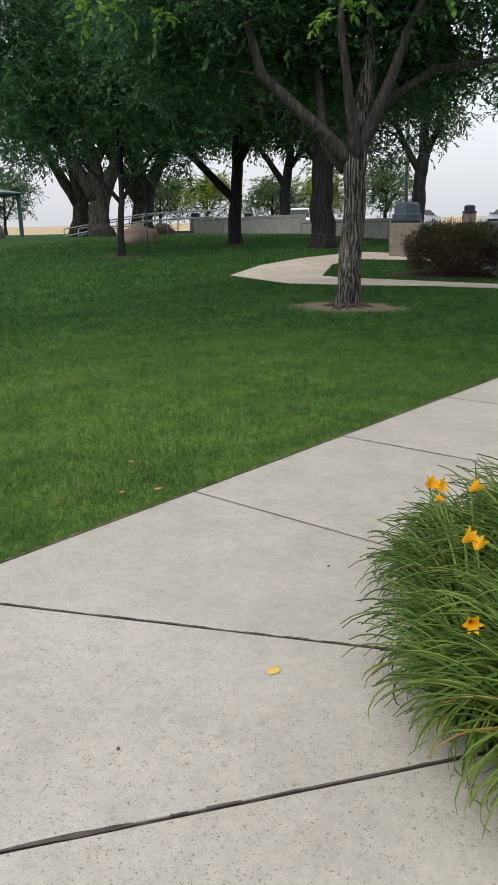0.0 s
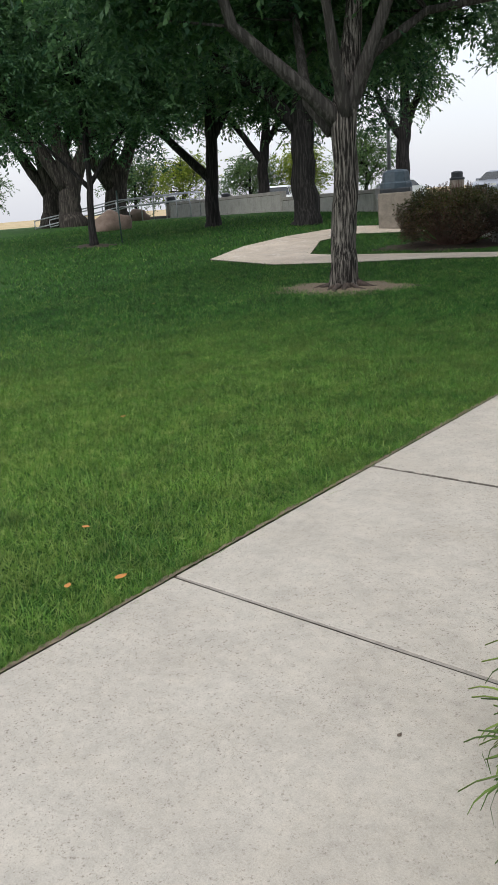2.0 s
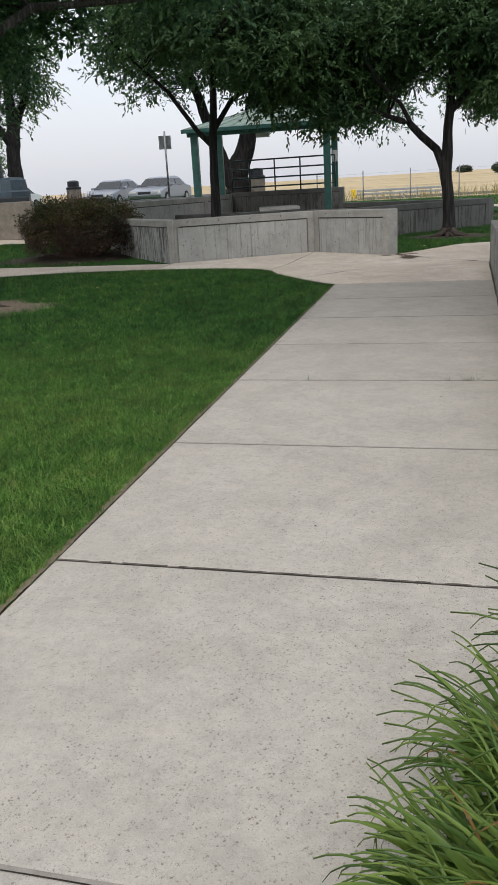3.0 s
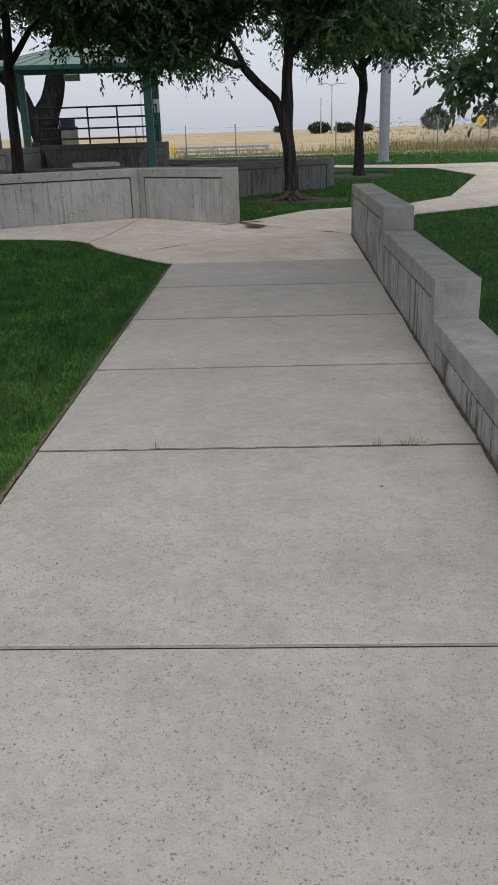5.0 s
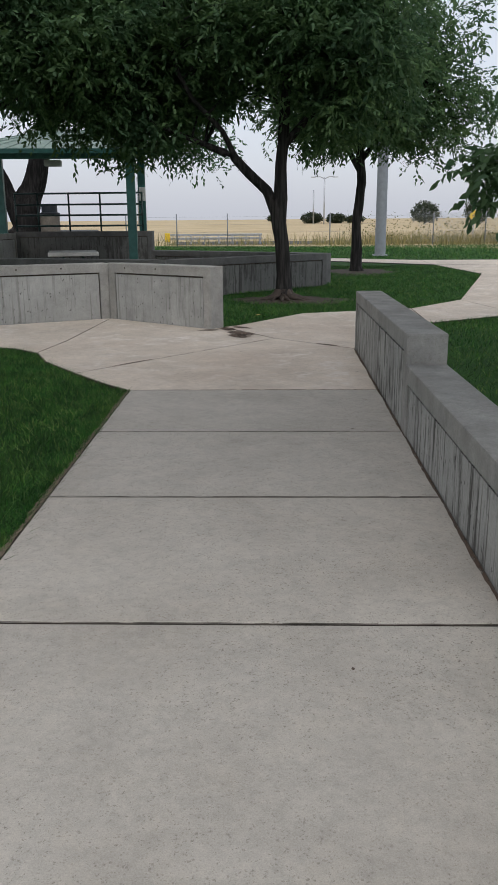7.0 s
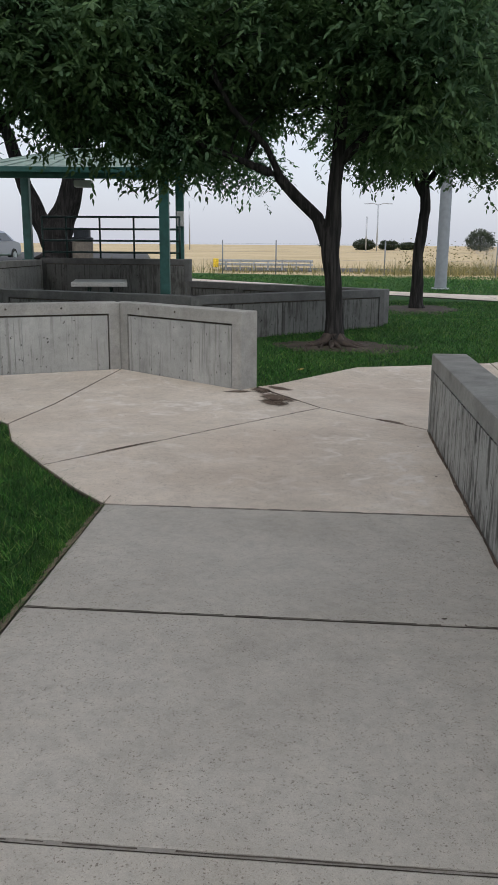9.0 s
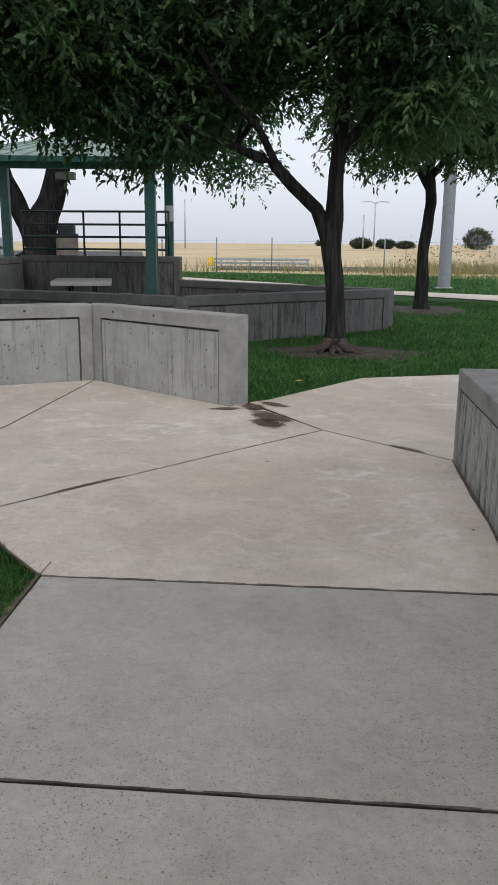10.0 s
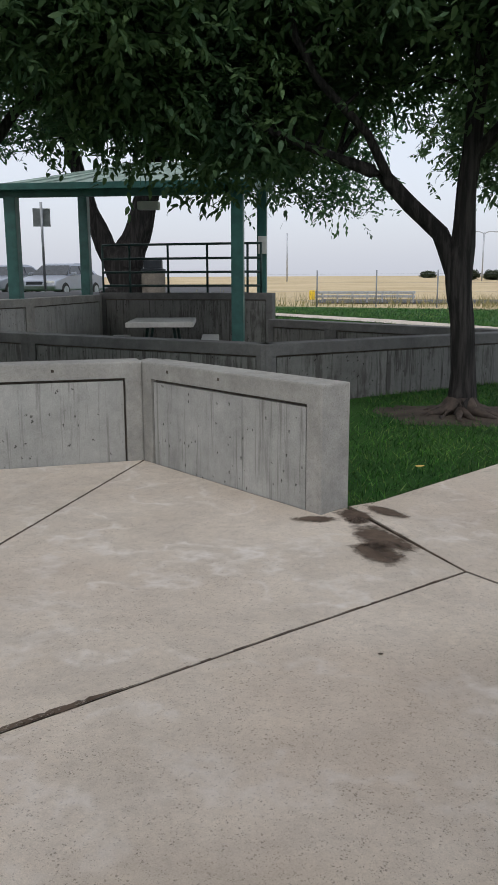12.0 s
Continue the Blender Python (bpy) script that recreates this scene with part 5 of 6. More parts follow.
# ---- cars in the car park ----
def car(x, y, z, yaw, paint, label, suv=False):
    c = thing("car", pose(x, y, z, 0, 0, yaw), label, "car", "parked cars")
    k = 0.22 if suv else 0.0
    # side outline: along x (nose at +), height
    low = [(2.25, 0.34), (2.32, 0.55), (2.2, 0.74), (1.05, 0.92 + k * 0.3), (-1.55, 0.98 + k * 0.4), (-2.2, 0.92 + k * 0.5), (-2.3, 0.6), (-2.22, 0.34)]
    bm = bmesh.new()
    rows = []
    for w, ins in ((0.90, 0.0), (0.80, 0.05)):
        rows.append([bm.verts.new((px - math.copysign(ins, px), w, pz + (0.03 if w < 0.85 and pz > 0.7 else 0))) for px, pz in low])
    other = [[bm.verts.new((v.co.x, -v.co.y, v.co.z)) for v in r] for r in rows]
    n = len(low)
    for a, b in ((rows[0], rows[1]), (other[0], other[1]), (rows[0], other[0]), (rows[1], other[1])):
        pass
    loops = [other[0], rows[0]]
    for i in range(n):
        j = (i + 1) % n
        bm.faces.new((rows[0][i], rows[0][j], other[0][j], other[0][i]))
    bm.faces.new(rows[0])
    bm.faces.new(other[0][::-1])
    for v in rows[1] + other[1]:
        bm.verts.remove(v)
    bmesh.ops.bevel(bm, geom=list(bm.edges), offset=0.07, segments=3, affect="EDGES", profile=0.6)
    body = part("body", bm, paint, c, smooth=False)
    top = 1.44 + k
    cab = [(1.10, 0.90 + k * 0.3), (0.35, top - 0.06), (-0.1, top - 0.01), (-0.65, top), (-1.15, top - 0.06 + (0.04 if suv else 0)), (-1.55, top - 0.18 + (0.14 if suv else 0)), (-2.0 - k * 0.3, 0.95 + k * 0.4)]
    bm = bmesh.new()
    a = [bm.verts.new((px, 0.80 if pz < 1.1 else 0.60, pz)) for px, pz in cab]
    b = [bm.verts.new((v.co.x, -v.co.y, v.co.z)) for v in a]
    for i in range(len(cab) - 1):
        bm.faces.new((a[i], a[i + 1], b[i + 1], b[i]))
    bm.faces.new(a[::-1])
    bm.faces.new(b)
    bm.faces.new((a[0], b[0], b[-1], a[-1]))
    bmesh.ops.bevel(bm, geom=list(bm.edges), offset=0.05, segments=2, affect="EDGES")
    part("cabin", bm, paint, body)

    def pane(name, pts, off):
        pts = [Vector(q) for q in pts]
        nrm = (pts[1] - pts[0]).cross(pts[2] - pts[0]).normalized()
        if nrm.dot(Vector(off)) < 0:
            nrm = -nrm
        m = len(pts)
        vs = [tuple(q + nrm * 0.012) for q in pts] + [tuple(q - nrm * 0.02) for q in pts]
        link_mesh(name, vs, [tuple(range(m)), tuple(range(2 * m - 1, m - 1, -1))] + [(i, (i + 1) % m, m + (i + 1) % m, m + i) for i in range(m)], GLASS_DARK, body)

    def mixp(p, q, f):
        return tuple(p[i] * (1 - f) + q[i] * f for i in range(3))

    F0, F1 = [(cab[0][0], s * 0.80, cab[0][1]) for s in (1, -1)], [(cab[1][0], s * 0.60, cab[1][1]) for s in (1, -1)]
    pane("windscreen", [mixp(F0[0], F1[0], 0.12), mixp(F0[1], F1[1], 0.12), mixp(F0[1], F1[1], 0.9), mixp(F0[0], F1[0], 0.9)], (1, 0, 1))
    for s in (1, -1):
        lo_z, hi_z = cab[0][1] + 0.09, top - 0.12

        def side(px, pz):
            f = (pz - 0.92) / (top - 0.92)
            return (px, s * (0.80 - 0.20 * f), pz)
        pane("side_window", [side(0.85, lo_z), side(0.35, hi_z), side(-0.25, hi_z), side(-0.25, lo_z)], (0, s, 0.3))
        pane("side_window", [side(-0.33, lo_z), side(-0.33, hi_z), side(-1.1, hi_z), side(-1.6, lo_z)], (0, s, 0.3))
        box_part("headlight", (2.17, s * 0.66, 0.66), (0.2, 0.36, 0.13), WHITEP, body, 0, 0.03, "clear headlight")
        box_part("mirror", (0.75, s * 0.95, 1.0), (0.14, 0.2, 0.12), paint, body, 0, 0.03)
        for px in (1.42, -1.40):
            bm = bmesh.new()
            add_lathe(bm, [(0.31, -0.1), (0.33, -0.07), (0.33, 0.07), (0.31, 0.1)], 20)
            bmesh.ops.rotate(bm, cent=(0, 0, 0), matrix=Matrix.Rotation(math.pi / 2, 3, "X"), verts=bm.verts)
            bmesh.ops.translate(bm, vec=(px, s * 0.83, 0.33), verts=bm.verts)
            w = part("wheel", bm, TYRE, c)
            bm = bmesh.new()
            add_lathe(bm, [(0.20, -0.11), (0.20, 0.11)], 16)
            bmesh.ops.rotate(bm, cent=(0, 0, 0), matrix=Matrix.Rotation(math.pi / 2, 3, "X"), verts=bm.verts)
            bmesh.ops.translate(bm, vec=(px, s * 0.835, 0.33), verts=bm.verts)
            part("rim", bm, GALV, w)
    box_part("grille", (2.27, 0, 0.62), (0.06, 0.7, 0.16), DARKPL, body, 0, 0.02)
    return c


car(-17.2, 44.2, 0.88, -92, CARSILVER, "silver saloon parked facing the lawn")
car(-20.5, 45.8, 0.88, -92, CARSILVER, "silver-grey saloon parked beside another car")
car(-27.5, 46.5, 0.88, -92, CARWHITE, "white saloon parked in the far car park")
car(-34.5, 44.0, 0.88, -60, CARWHITE, "white estate car parked behind the wall", True)
car(-38.0, 48.5, 0.88, -60, CARGREY, "dark estate car far across the car park", True)

# ---- posts, mast, fence and road edge ----
mast = thing("steel_mast", pose(1.55, 35.6, gz(1.55, 35.6) - 0.03), "tall galvanised steel mast on the grass verge", "mast")
bm = bmesh.new()
add_lathe(bm, [(0.20, 0), (0.20, 0.06), (0.19, 0.08), (0.17, 7.0), (0.15, 12.0)], 20)
part("shaft", bm, MASTG, mast, smooth=True)
box_part("base_plate", (0, 0, 0.03), (0.5, 0.5, 0.04), GALV, mast, 0, 0.01)


def lamp_pole(x, y, z, h, arms=True):
    p = thing("street_lamp", pose(x, y, z), "thin distant street lamp with twin arms" if arms else "thin distant steel pole", "street lamp")
    tube_part("pole", [(0, 0, 0), (0, 0, h)], 0.11, GALV, p, 6)
    if arms:
        for s in (-1, 1):
            a = tube_part("arm", [(0, 0, h - 0.2), (s * 0.8, 0, h + 0.15), (s * 1.6, 0, h + 0.1)], 0.07, GALV, p, 5)
            box_part("lamp_head", (s * 1.9, 0, h + 0.06), (0.8, 0.3, 0.14), GALV, a, 0, 0.03)


lamp_pole(6.8, 149, 1.3, 7.6)
lamp_pole(5.0, 149, 1.3, 5.6, False)
lamp_pole(-25, 150, 1.3, 8.0, False)
lamp_pole(-23.2, 38.6, 1.24, 7.5, False)

fence = thing("wire_fence", pose(0, 0, 0), "thin roadside wire fence on slender steel posts", "fence")
for k in range(19):
    x = -9.1 + 2.4 * k
    y = 45.8 - 0.04 * k
    z = gz(x, y)
    tube_part("post", [(x, y, z - 0.1), (x, y, z + 1.45)], 0.028, MASTG, fence, 6)
for h in (0.25, 0.6, 0.95, 1.3):
    tube_part("wire", [(-9.2 + 4.35 * k, 45.8 - 0.072 * k, gz(-9.2 + 4.35 * k, 45.8) + h) for k in range(11)], 0.003, MASTG, fence, 3)
bm = bmesh.new()
for k in range(330):
    x0 = 4.0 + 0.1 * k
    for s in (-1, 1):
        x1 = x0 + s * 1.3
        if 4.0 <= x1 <= 37:
            a, b = Vector((x0, 45.55, gz(x0, 45.6) + 0.08)), Vector((x1, 45.55, gz(x1, 45.6) + 1.42))
            add_tube(bm, [a, b], [0.004, 0.004], 3)
part("chain_link", bm, GALV, fence)

guard = thing("guard_rail", pose(0, 0, 0), "grey steel crash barrier with a yellow end", "barrier")
gx, gy = -11.0, 78.7
zb = gz(gx, gy)
for h in (0.45, 0.75):
    for i in range(8):
        box_part("rail", (gx + 0.5 + 1.0 * i, gy, zb + h), (0.996, 0.08, 0.2), GALV, guard, 0, 0.02)
for i in range(7):
    box_part("post", (gx + 0.6 + 1.2 * i, gy + 0.1, zb + 0.4), (0.14, 0.14, 0.85), GALV, guard, 0, 0.01)
box_part("end_marker", (gx - 0.25, gy, zb + 0.55), (0.45, 0.3, 0.75), YELLOW, guard, 0, 0.03, "yellow painted end marker")
road = link_mesh("road", [(-400, 82, gz(-400, 82) + 0.05), (400, 70, gz(400, 70) + 0.05), (400, 82, gz(400, 82) + 0.05), (-400, 94, gz(-400, 94) + 0.05)], [(0, 1, 2, 3)], ASPHALT)
tagged(road, "distant grey asphalt highway", "road", kind="structure")


def bush(x, y, z, r, h, lm, seed, label):
    rng = np.random.default_rng(seed)
    b = thing("bush", pose(x, y, z), label, "bush", "field bushes")
    n = 2200
    d = rng.normal(0, 1, (n, 3))
    d /= np.linalg.norm(d, axis=1, keepdims=True)
    rr = rng.uniform(0.3, 1, (n, 1)) ** 0.4 * np.array([1 + 0.35 * noise.noise((q[0] * 2 + seed, q[1] * 2, q[2] * 2)) for q in d])[:, None]
    p = d * rr * [r, r, h / 2] + [0, 0, h / 2]
    v, f = leaf_arrays(rng, p, 0.2 * r, 0.10 * r, 0)
    fast_mesh("foliage", v, f, lm, b)
    tube_part("stem", [(0, 0, -0.3), (0, 0, h * 0.6)], 0.06 * r, BARK_DARK, b, 6)


DARK_SCRUB = leafy("scrub_leaf", (0.03, 0.05, 0.03), (0.075, 0.09, 0.055), 0.8)
for x, y, r, h, sd in ((7.7, 209, 2.6, 2.6, 1), (13.6, 209, 2.4, 2.3, 2), (18.5, 214, 2.4, 1.8, 3), (34.2, 205, 3.2, 4.8, 4), (45.2, 200, 3.0, 5.4, 5), (-1, 240, 2.2, 1.8, 6)):
    bush(x, y, gz(x, y) - 0.1, r, h, DARK_SCRUB, sd, "dark round scrub bush in the dry field")


def blades(rng, xy, hgt, width, lean=1.35):
    """Grass blades: narrow triangles rooted at xy."""
    n = len(xy)
    z = ground_z(xy[:, 0], xy[:, 1]) - 0.03
    a = rng.uniform(0, 2 * np.pi, n)
    w = width * rng.uniform(0.7, 1.3, n) / 2
    h = hgt * rng.uniform(0.55, 1.25, n)
    b0 = np.stack([xy[:, 0] + np.cos(a) * w, xy[:, 1] + np.sin(a) * w, z], 1)
    b1 = np.stack([xy[:, 0] - np.cos(a) * w, xy[:, 1] - np.sin(a) * w, z], 1)
    c = rng.uniform(0, 2 * np.pi, n)
    ln = np.abs(rng.normal(0, lean, n)) * h
    tip = np.stack([xy[:, 0] + np.cos(c) * ln, xy[:, 1] + np.sin(c) * ln, z + h], 1)
    return np.stack([b0, b1, tip], 1).reshape(-1, 3), np.arange(3 * n).reshape(n, 3)


rng = np.random.default_rng(5)
n = 26000
wx = rng.uniform(-12, 36, n)
wy = 44.6 + rng.uniform(0, 9, n) ** 1.0
keep = rng.uniform(0, 1, n) < np.clip(0.12 + 0.88 * smooth01((wx + 1) / 5), 0, 1) * (0.35 + 0.65 * (np.sin(wx * 1.7) * np.sin(wx * 0.63 + wy) > -0.2))
v, f = blades(rng, np.stack([wx, wy], 1)[keep], 0.62, 0.03, 0.5)
tagged(fast_mesh("weeds", v, f, WEED), "tall dry weeds along the roadside fence", "weeds", kind="stuff")
n = 1600
px_, py_ = rng.uniform(1, 16, n), rng.uniform(44.8, 46.6, n)
pz_ = ground_z(px_, py_) + rng.uniform(0.3, 1.7, n) * rng.uniform(0.5, 1, n)
v, f = leaf_arrays(rng, np.stack([px_, py_, pz_], 1), 0.10, 0.07, 0)
tagged(fast_mesh("wild_sunflowers", v, f, leafy("sunflower_leaf", (0.07, 0.09, 0.03), (0.20, 0.17, 0.05), 0.7)), "sparse wild sunflower stalks by the fence", "weeds", kind="stuff")



def warning_sign(x, y):
    z = gz(x, y)
    w = thing("warning_sign", pose(x, y, z - 0.1), "yellow diamond warning sign on a thin post by the road", "sign")
    tube_part("pole", [(0, 0.04, 0), (0, 0.04, 2.3)], 0.04, GALV, w, 6)
    bm = bmesh.new()
    add_box(bm, (0, 0, 0), (0.60, 0.02, 0.60), 0, 0.006, Matrix.Translation((0, 0, 2.25)) @ Matrix.Rotation(math.pi / 4, 4, "Y"))
    plate = part("plate", bm, YELLOW, w, "yellow diamond plate with dark bars")
    for dz in (-0.12, 0.0, 0.12):
        box_part("bar", (0, -0.014, 2.25 + dz), (0.26 - abs(dz), 0.006, 0.045), DARKPL, plate, 0, 0.0)


warning_sign(12.1, 66.0)

# ---- far side of the lawn ----
def boulder(x, y, r, h, seed):
    bm = bmesh.new()
    bmesh.ops.create_icosphere(bm, subdivisions=3, radius=1)
    for q in bm.verts:
        f = 1 + 0.3 * noise.noise(q.co * 1.3 + Vector((seed, 0, 0))) + 0.1 * noise.noise(q.co * 4 + Vector((seed, 0, 0)))
        q.co = Vector((q.co.x * r * f, q.co.y * r * 0.8 * f, q.co.z * h * f))
    ob = part("boulder", bm, ROCK, smooth=True)
    ob.matrix_world = pose(x, y, gz(x, y) + 0.25 * h, 0, 0, seed * 40)
    tagged(ob, "large reddish-brown boulder on the lawn", "rock", "lawn boulders")


for x, y, r, h, sd in ((-27.3, 23.6, 0.78, 0.58, 1), (-28.4, 24.4, 0.5, 0.45, 2), (-40.0, 23.8, 0.9, 0.8, 3), (-42.0, 25.6, 0.8, 0.7, 4), (-36.5, 33.5, 0.6, 0.5, 5)):
    boulder(x, y, r, h, sd)
stake = tube_part("stake", [(-20.95, 18.5, gz(-20.95, 18.5) - 0.1), (-20.95, 18.5, gz(-20.95, 18.5) + 1.55)], 0.022, DARKRAIL)
tagged(stake, "thin dark tree stake standing in the lawn", "stake")
hr = thing("handrail", pose(0, 0, 0), "grey steel handrails along a sloping ramp", "handrail")
for off in (0.0, 1.3):
    pts = [(-36.3 - off * 0.4, 26.3 + off, 1.25), (-33.8 - off * 0.4, 29.6 + off, 1.95), (-31.5 - off * 0.4, 32.6 + off, 2.1)]
    for dz in (0.0, -0.35):
        tube_part("rail", [(a, b, c + dz + 0.25) for a, b, c in pts], 0.03, GALV, hr)
    for f in range(7):
        k = f / 6
        a = Vector(pts[0]).lerp(Vector(pts[1]), min(1, 2 * k)) if k < 0.5 else Vector(pts[1]).lerp(Vector(pts[2]), 2 * k - 1)
        tube_part("post", [(a.x, a.y, gz(a.x, a.y) - 0.05), (a.x, a.y, a.z + 0.25)], 0.03, GALV, hr, 6)
shelter(pose(-46.5, 27.0, gz(-46.5, 27) - 0.1, 0, 0, 10), "far green metal picnic shelter at the park edge", (0, 0, 0, 0), 2.5, 0.0, 1.1, False)

# ---- daylilies by the walk ----
def daylily(x, y, seed, n=120, size=1.0):
    rng = np.random.default_rng(seed)
    c = thing("daylily", pose(x, y, gz(x, y) - 0.02), "arching strap-leaved daylily clump spilling over the walk", "plant", "daylily bed")
    vs, fs, dry_v, dry_f = [], [], [], []
    for k in range(n):
        a = rng.uniform(0, 2 * np.pi)
        r0 = rng.uniform(0, 0.13)
        L_ = size * rng.uniform(0.45, 0.82)
        reach = rng.uniform(0.45, 1.3)
        w0 = rng.uniform(0.008, 0.0145)
        px0, py0 = r0 * math.cos(a + 0.5), r0 * math.sin(a + 0.5)
        ang = math.pi / 2 - rng.uniform(0.02, 0.35)
        bend = reach * rng.uniform(1.6, 3.0) / 12
        q, hor, ver = [], 0.0, 0.0
        for i in range(13):
            q.append((hor, ver, w0 * (1 - (i / 12) ** 1.7) + 0.0008))
            st = L_ / 12
            hor += st * math.cos(ang)
            ver += st * math.sin(ang)
            ang -= bend * (0.5 + i / 8)
        twist = rng.normal(0, 0.4)
        V, Fc = (dry_v, dry_f) if rng.uniform() < 0.02 else (vs, fs)
        o = len(V)
        for hh, vv, w in q:
            vv = max(vv, 0.012)
            sx, sy = -math.sin(a + twist), math.cos(a + twist)
            bx, by = px0 + hh * math.cos(a), py0 + hh * math.sin(a)
            V += [(bx + sx * w, by + sy * w, vv + 0.004), (bx, by, vv), (bx - sx * w, by - sy * w, vv + 0.004)]
        for i in range(12):
            for e in (0, 1):
                Fc.append((o + 3 * i + e, o + 3 * i + e + 1, o + 3 * i + 4 + e, o + 3 * i + 3 + e))
    link_mesh("leaves", vs, fs, LILY, c, smooth=True)
    if dry_v:
        link_mesh("dry_leaves", dry_v, dry_f, LILY_DRY, c, "dry tan leaf blades", True)
    return c


def lily_flower(x, y, z, tilt, yaw, scale, parent_xy):
    """An open orange trumpet of six petals on its scape."""
    c = thing("daylily_flower", pose(x, y, z, tilt, 0, yaw), "open orange-yellow daylily flower on a thin scape", "flower", "daylily flowers")
    for k in range(6):
        a = k * math.pi / 3
        wide = 0.021 if k % 2 else 0.015
        vs, fs = [], []
        for i in range(6):
            f = i / 5
            r = (0.008 + 0.046 * f ** 1.9) * scale
            zz = (0.10 * f - 0.025 * f ** 4) * scale
            w = wide * math.sin(math.pi * (0.12 + 0.85 * f)) * scale
            vs += [(r * math.cos(a) - w * math.sin(a), r * math.sin(a) + w * math.cos(a), zz), (r * math.cos(a) * 1.0, r * math.sin(a), zz - 0.004), (r * math.cos(a) + w * math.sin(a), r * math.sin(a) - w * math.cos(a), zz)]
        for i in range(5):
            for e in (0, 1):
                fs.append((3 * i + e, 3 * i + e + 1, 3 * i + 4 + e, 3 * i + 3 + e))
        link_mesh("petal", vs, fs, PETAL, c, smooth=True)
    m = c.matrix_world.inverted()
    foot = m @ Vector((parent_xy[0], parent_xy[1], gz(*parent_xy)))
    mid_p = m @ Vector(((x + parent_xy[0]) / 2, (y + parent_xy[1]) / 2, z * 0.6))
    tube_part("scape", [foot, mid_p, Vector((0, 0, 0.004))], 0.004, LILY, c, 5)


for k, (x, y, sz) in enumerate(((-1.06, 2.27, 0.75), (-1.24, 2.54, 0.75), (-1.42, 2.88, 0.76), (-1.54, 3.24, 0.76), (-1.50, 3.62, 0.77), (-0.84, 2.38, 1.0), (-0.96, 2.68, 1.05), (-1.12, 3.06, 1.1), (-1.14, 3.48, 1.1), (-0.50, 2.55, 1.1), (-0.62, 3.02, 1.15), (-0.66, 3.53, 1.15), (-1.60, 2.98, 0.62), (-1.66, 3.3, 0.62), (-0.76, 2.14, 0.88), (-1.25, 3.85, 1.0))):
    daylily(x, y, 100 + k, 390, sz * 0.92)
for x, y, z, ti, ya, sc, foot in ((-1.61, 2.79, 0.55, 50, 60, 0.7, (-1.42, 2.82)), (-1.46, 2.84, 0.55, 60, 150, 0.75, (-1.40, 2.85)), (-1.30, 2.48, 0.50, 45, 100, 0.75, (-1.22, 2.50)), (-1.24, 2.46, 0.49, 70, 200, 0.75, (-1.20, 2.50)), (-1.11, 2.16, 0.40, 80, 40, 0.7, (-1.05, 2.20)), (-1.66, 2.93, 0.50, 70, 90, 0.8, (-1.50, 2.95)), (-1.55, 2.81, 0.50, 65, 300, 0.5, (-1.42, 2.82))):
    lily_flower(x, y, z, ti, ya, sc * 0.85, foot)

# ---- lawn grass ----
COVER = [p for p in SLABS + MEET] + [[(-0.1, 1.8), (0.2, 4.1), (-1.5, 4.1), (-1.6, 3.2), (-0.9, 1.8)], [(R, 5.3), (-1.06, 5.3), (-1.06, 15.7), (R, 15.7)]]
WALL_STRIPS = [((-9.3, 19.55), (-7.17, 17.1)), ((-7.19, 17.08), (-4.62, 18.40)), ((-4.62, 18.40), (-3.055, 17.19)), ((-9.15, 23.0), (-7.67, 22.47)), ((-7.67, 22.47), (-4.15, 21.17)), ((-4.15, 21.17), (-1.09, 23.97))]


def lawn(name, x0, x1, y0, y1, dens, hgt, width, seed, hole=None, border=0.0):
    rng = np.random.default_rng(seed)
    n = int((x1 - x0) * (y1 - y0) * dens)
    p = np.stack([rng.uniform(x0, x1, n), rng.uniform(y0, y1, n)], 1)
    ok = np.ones(n, bool)
    for poly in COVER:
        ok &= ~inside(p[:, 0] + 0.006, p[:, 1], list(poly))
    for a, b in WALL_STRIPS:
        a, b = np.array(a), np.array(b)
        d = (b - a) / np.linalg.norm(b - a)
        u, w = (p - a) @ d, (p - a) @ np.array([-d[1], d[0]])
        ok &= ~((u > -0.02) & (u < np.linalg.norm(b - a) + 0.02) & (w > -0.01) & (w < 0.28))
    for cx, cy, rx, ry in ((-8.35, 12.0, 1.1, 0.62), (-2.0, 21.05, 0.85, 0.6), (-10.1, 19.3, 1.75, 1.4), (-0.05, 27.9, 0.9, 1.0), (-21.6, 17.9, 0.8, 0.5)):
        ok &= ((p[:, 0] - cx) / rx) ** 2 + ((p[:, 1] - cy) / ry) ** 2 > 1 + 0.3 * rng.normal(0, 1, n)
    soft = np.minimum.reduce([p[:, 0] - x0, x1 - p[:, 0] if x1 < -4 or x1 > 0 else np.full(n, 9.0), p[:, 1] - y0, y1 - p[:, 1]])
    ok &= rng.uniform(0, 1, n) < np.clip(0.15 + soft / max(0.01, border), 0, 1)
    if hole:
        ok &= ~((p[:, 0] > hole[0]) & (p[:, 0] < hole[1]) & (p[:, 1] > hole[2]) & (p[:, 1] < hole[3]))
    v, f = blades(rng, p[ok], hgt, width)
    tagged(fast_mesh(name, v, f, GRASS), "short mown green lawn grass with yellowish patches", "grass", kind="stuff")


